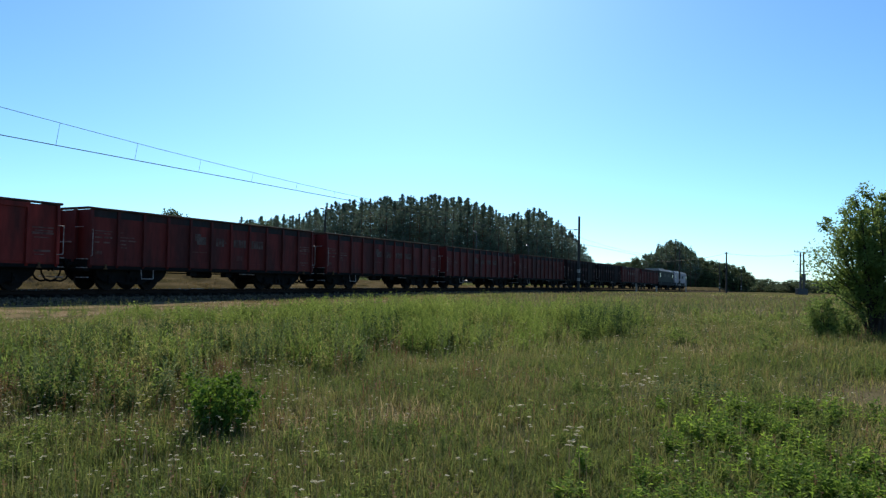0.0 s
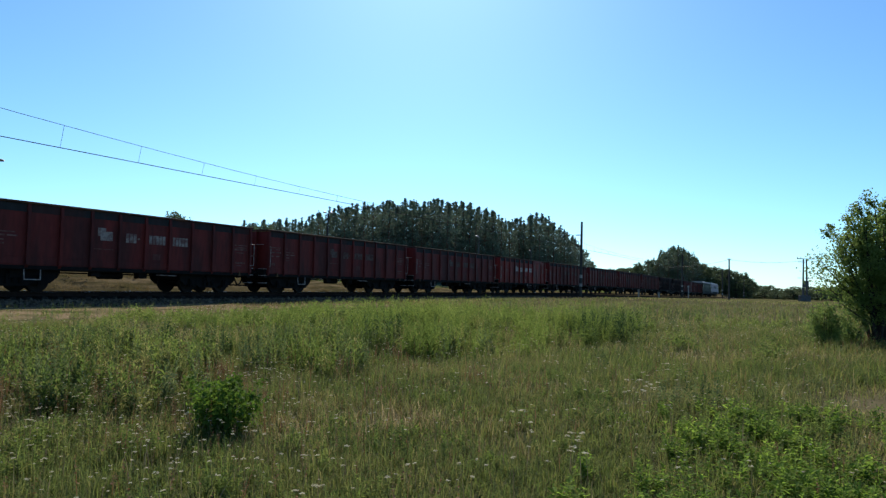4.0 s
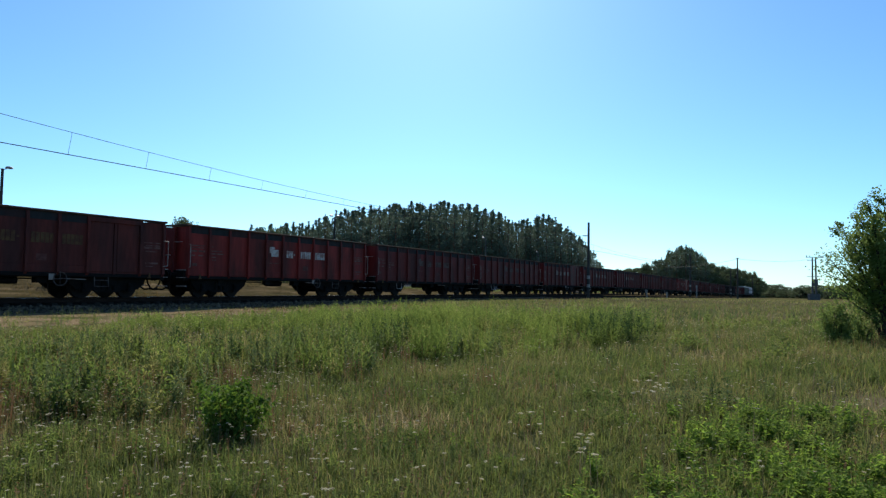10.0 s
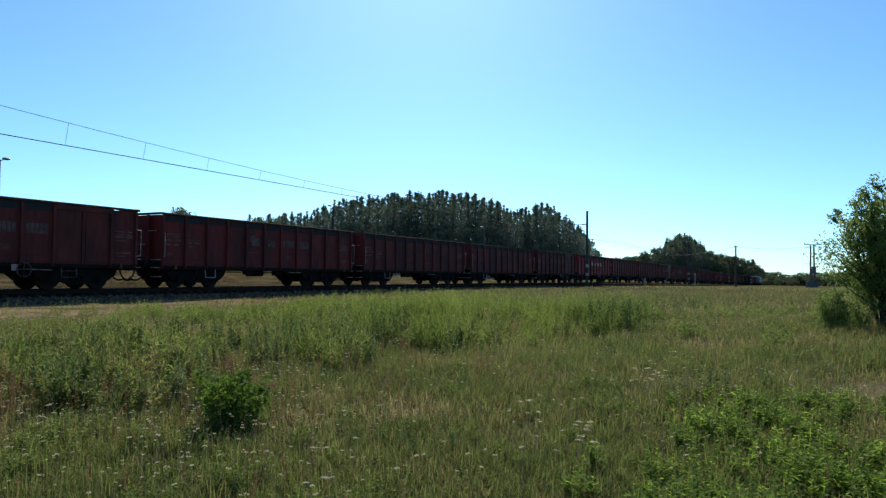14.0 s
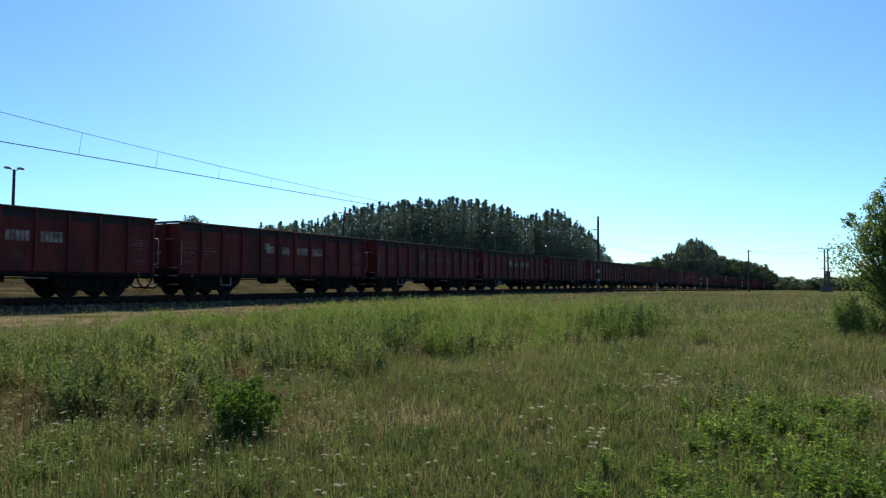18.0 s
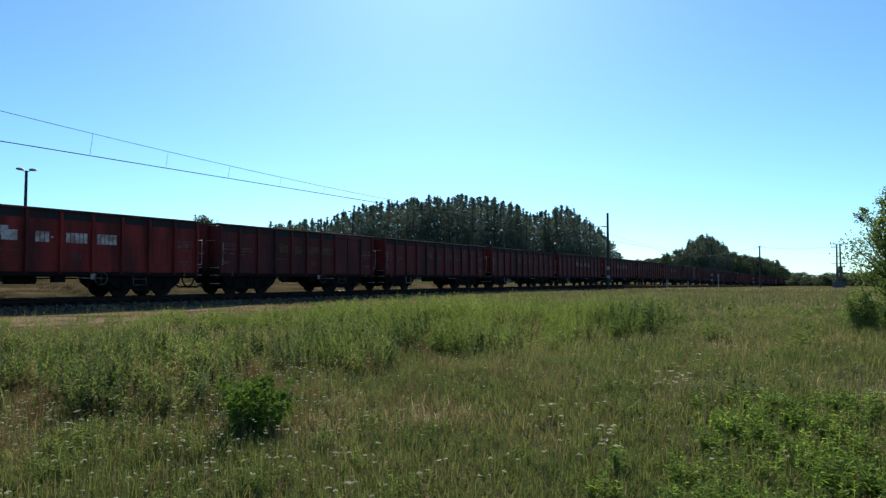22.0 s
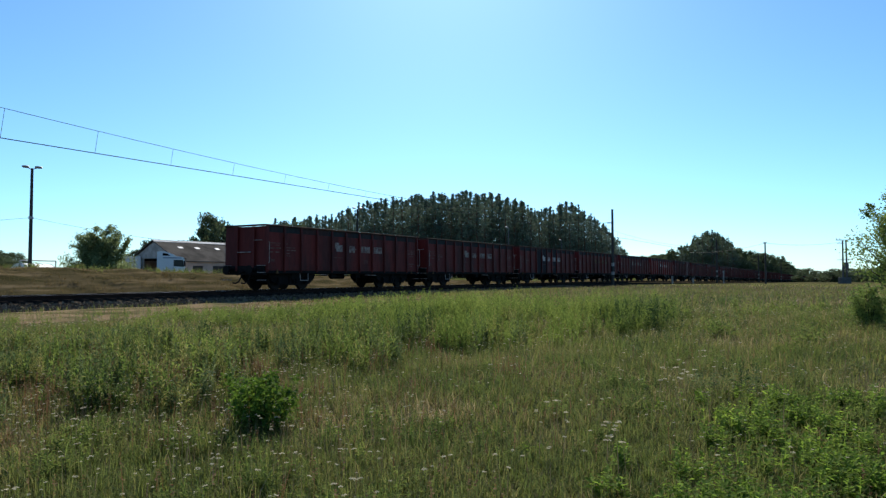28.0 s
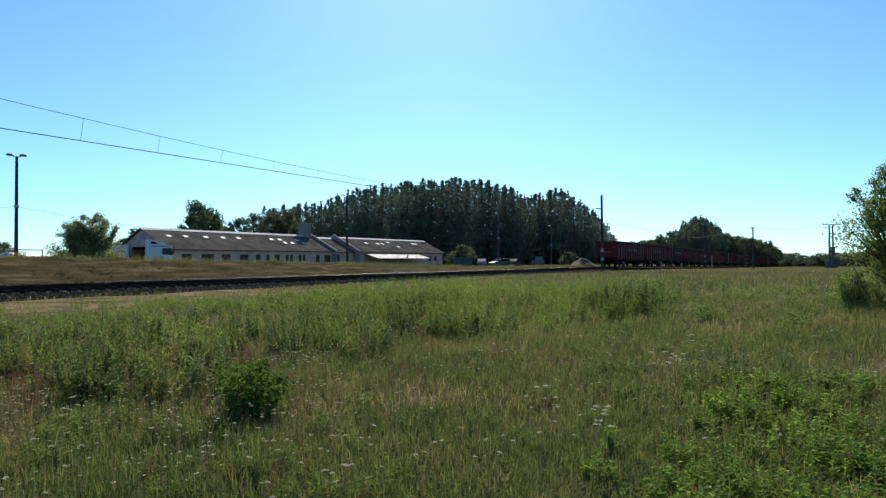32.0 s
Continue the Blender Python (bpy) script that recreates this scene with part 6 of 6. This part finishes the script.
def build_yard():
    build_shed()
    build_truck()
    two, one = (-1, 1), (-1,)
    posts = [(31.5, 61.0, 10.2, two), (70.5, 56.2, 9.6, two), (108.5, 52.5, 9.3, one), (148.6, 58.3, 9.0, one)]
    for x, y, h, heads in posts:
        lamp_post(x, y, h, heads, "tall dark lamp post with two flat heads" if heads == two else "tall lamp post with one flat head")
    w = tagged(new("yard_cable"), "thin cable slung between the lamp posts", "cable")
    tops = [(x, y, ground_z(x, y) + h - 4.3) for x, y, h, _ in posts]
    for a, b in zip([(-6.0, 65, 6.4)] + tops, tops):
        part("span", tube(sag(a, b, 1.5), 0.012, 4), WIRE, w)
    # cars, a container and a sand heap by the wood
    for k, d, turn, paint, label in ((0.099, 124, 152, CARGREY, "grey estate car parked in the yard"), (0.121, 133, 10, CARDARK, "dark car parked in the yard"),
                                     (0.072, 127, 25, CARLIGHT, "pale car parked in the yard"), (0.154, 138, 35, CARGREY, "grey van parked in the yard")):
        x, y = spot(k, d)
        build_car(x, y, turn, paint, label, 1.0 if "van" not in label else 1.3)
    x, y = spot(0.044, 114)
    c = tagged(new("container"), "dark green waste container in the yard", "container")
    c.matrix_world = pose(x, y, ground_z(x, y), 0, 0, -50)
    part("tub", prism(bmesh.new(), [(-1.3, 0.2), (1.3, 0.2), (1.6, 1.5), (-1.6, 1.5)], -0.9, 0.9), GREENBIN, c)
    part("lid", boxm(-1.65, 1.65, -0.95, 0.95, 1.5, 1.6, 0.03), GREENBIN, c)
    # a heap of sand, leaning poles and a leaning post by the shed
    x, y = spot(0.222, 118)
    v, f = [], []
    for i in range(9):
        for j in range(24):
            a, r = j / 24 * 6.283, i / 8
            q = noise.noise(Vector((math.cos(a) * r * 2, math.sin(a) * r * 2, 9)))
            v.append((3.2 * r * math.cos(a), 2.4 * r * math.sin(a), 1.25 * (1 - r * r) ** 1.4 * (1 + 0.45 * q) + 0.12 * q - (0.25 if i == 8 else 0)))
    f = [(i * 24 + j, (i + 1) * 24 + j, (i + 1) * 24 + (j + 1) % 24, i * 24 + (j + 1) % 24) for i in range(8) for j in range(24)]
    heap = tagged(new("sand_heap", mesh_np("sand_heap", v, f, SANDPILE)), "heap of pale brown sand in the yard", "sand heap")
    heap.matrix_world = pose(x, y, ground_z(x, y))
    x, y = spot(0.199, 140)
    g = tagged(new("pole_trestle"), "two grey poles leaning together before the wood", "poles")
    g.matrix_world = pose(x, y, ground_z(x, y), 0, 0, -58)
    part("pole", rod(bmesh.new(), (-0.9, 0, 0), (-0.1, 0, 6.4), 0.07, 8, 0.05), POLE, g)
    part("pole", rod(bmesh.new(), (2.3, 0, 0), (0.2, 0, 6.2), 0.07, 8, 0.05), POLE, g)
    part("tie", rod(bmesh.new(), (-0.3, 0, 5.6), (0.6, 0, 5.6), 0.03, 6), POLE, g)
    g = tagged(new("leaning_post"), "short post leaning before the shed's awning", "post")
    x, y = spot(-0.045, 112)
    g.matrix_world = pose(x, y, ground_z(x, y), 0, 0, -58)
    part("post", rod(bmesh.new(), (0, 0, 0), (0.9, 0, 2.0), 0.08, 8), LAMPGREY, g)
    part("prop", rod(bmesh.new(), (1.5, 0, 0), (0.8, 0, 1.7), 0.06, 8), LAMPGREY, g)
    plastic_tunnel(*spot(-0.603, 86))
    # fence rail far left
    x, y = spot(-0.60, 70)
    g = tagged(new("pipe_gate"), "grey pipe gate at the yard's edge", "gate")
    g.matrix_world = pose(x, y, ground_z(x, y))
    part("bar", rods([(-1.6, 0, 0), (-1.6, 0, 2.4), (2.0, 0, 2.4), (2.0, 0, 0)], 0.06, 6), STEEL, g)


def plastic_tunnel(x, y):
    """A low arched growing tunnel of pale sheet on hoops."""
    g = tagged(new("plastic_tunnel"), "low arched growing tunnel of pale plastic sheet", "greenhouse")
    g.matrix_world = pose(x, y, ground_z(x, y), 0, 0, -58)
    arc = [(1.35 * math.cos(a), 2.25 * math.sin(a) ** 0.7) for a in np.linspace(0, math.pi, 13)]
    bm = bmesh.new()
    rows = [[bm.verts.new((u, v, w)) for u, w in arc] for v in (-3.0, 3.0)]
    for i in range(12):
        bm.faces.new((rows[0][i], rows[0][i + 1], rows[1][i + 1], rows[1][i]))
    for r in rows:
        bm.faces.new(r)
    bmesh.ops.recalc_face_normals(bm, faces=bm.faces)
    part("cover", bm, TARP, g, "pale plastic cover")
    for v in (-3.02, -1.0, 1.0, 3.02):
        part("hoop", rods([(u * 1.01, v, w * 1.01) for u, w in arc], 0.03, 5), STEEL, g)


def utility_pole(x, y, height, label):
    p = tagged(new("utility_pole"), label, "utility pole")
    p.matrix_world = pose(x, y, ground_z(x, y))
    part("shaft", rod(bmesh.new(), (0, 0, -0.3), (0, 0, height), 0.17, 10, 0.11), POLE, p)
    part("crossarm", boxm(-0.05, 0.05, -0.3, 0.3, height - 0.25, height - 0.17), STEEL, p)
    for yy in (-0.24, 0.24):
        part("insulator", rod(bmesh.new(), (0, yy, height - 0.17), (0, yy, height + 0.03), 0.05, 8), WHITE, p)
    return p


def build_power():
    x, y = spot(0.475, 120)
    utility_pole(x, y, 7.4, "dark single power pole in the field")
    a = Vector((x, y, ground_z(x, y) + 7.2))
    x2, y2 = spot(0.592, 140)
    z2 = ground_z(x2, y2)
    h = tagged(new("transformer_pole"), "two-legged concrete transformer pole with cross arms", "transformer")
    h.matrix_world = pose(x2, y2, z2, 0, 0, -60)
    for dx, hh in ((-0.42, 8.9), (0.42, 9.1)):
        part("leg", rod(bmesh.new(), (dx, 0, -0.3), (dx * 0.8, 0, hh), 0.20, 10, 0.14), POLEGREY, h)
    part("crossarm", boxm(-1.7, 2.0, -0.08, 0.08, 8.95, 9.1), STEEL, h)
    part("crossarm", boxm(-1.5, 0.3, -0.06, 0.06, 8.3, 8.4), STEEL, h)
    part("crossarm", boxm(-1.5, 1.5, -0.06, 0.06, 4.9, 5.0), STEEL, h)
    for dx in (-1.6, -0.9, 1.0, 1.9):
        part("insulator", rod(bmesh.new(), (dx, 0, 9.1), (dx, 0, 9.4), 0.08, 8), WHITE, h)
    part("transformer", boxm(-0.45, 0.45, -0.7, -0.1, 3.0, 4.4, 0.05), POLEGREY, h, "grey transformer box")
    part("cabinet", boxm(-1.2, 1.0, -0.5, 0.5, 0, 1.3, 0.05), POLEGREY, h, "grey cabinet at the foot")
    w = tagged(new("power_line"), "thin overhead power cables across the field", "cable")
    b = Vector((x2, y2, z2 + 8.7))
    part("span", tube(sag(a, b, 0.5), 0.02, 4), WIRE, w)
    far = Vector((*spot(0.36, 150), 6.6))
    part("span", tube(sag(far, a, 0.6), 0.02, 4), WIRE, w)
    part("span", tube(sag(b, Vector((230, -60, 8)), 1.0), 0.02, 4), WIRE, w)


build_yard()
build_power()
# the low white posts beside the line
for _x, _y, _h in ((147, 23.0, 2.6), (118, 23.2, 1.0), (104, 23.4, 1.2)):
    _p = tagged(new("marker_post"), "slim pale marker post beside the railway", "post", "marker posts by the line")
    _p.matrix_world = pose(_x, _y, ground_z(_x, _y))
    part("shaft", boxm(-0.1, 0.1, -0.1, 0.1, -0.2, _h, 0.02), CONCRETE, _p)
    part("plate", boxm(-0.12, -0.1, -0.16, 0.16, _h - 0.45, _h), CONCRETE, _p)

motions()
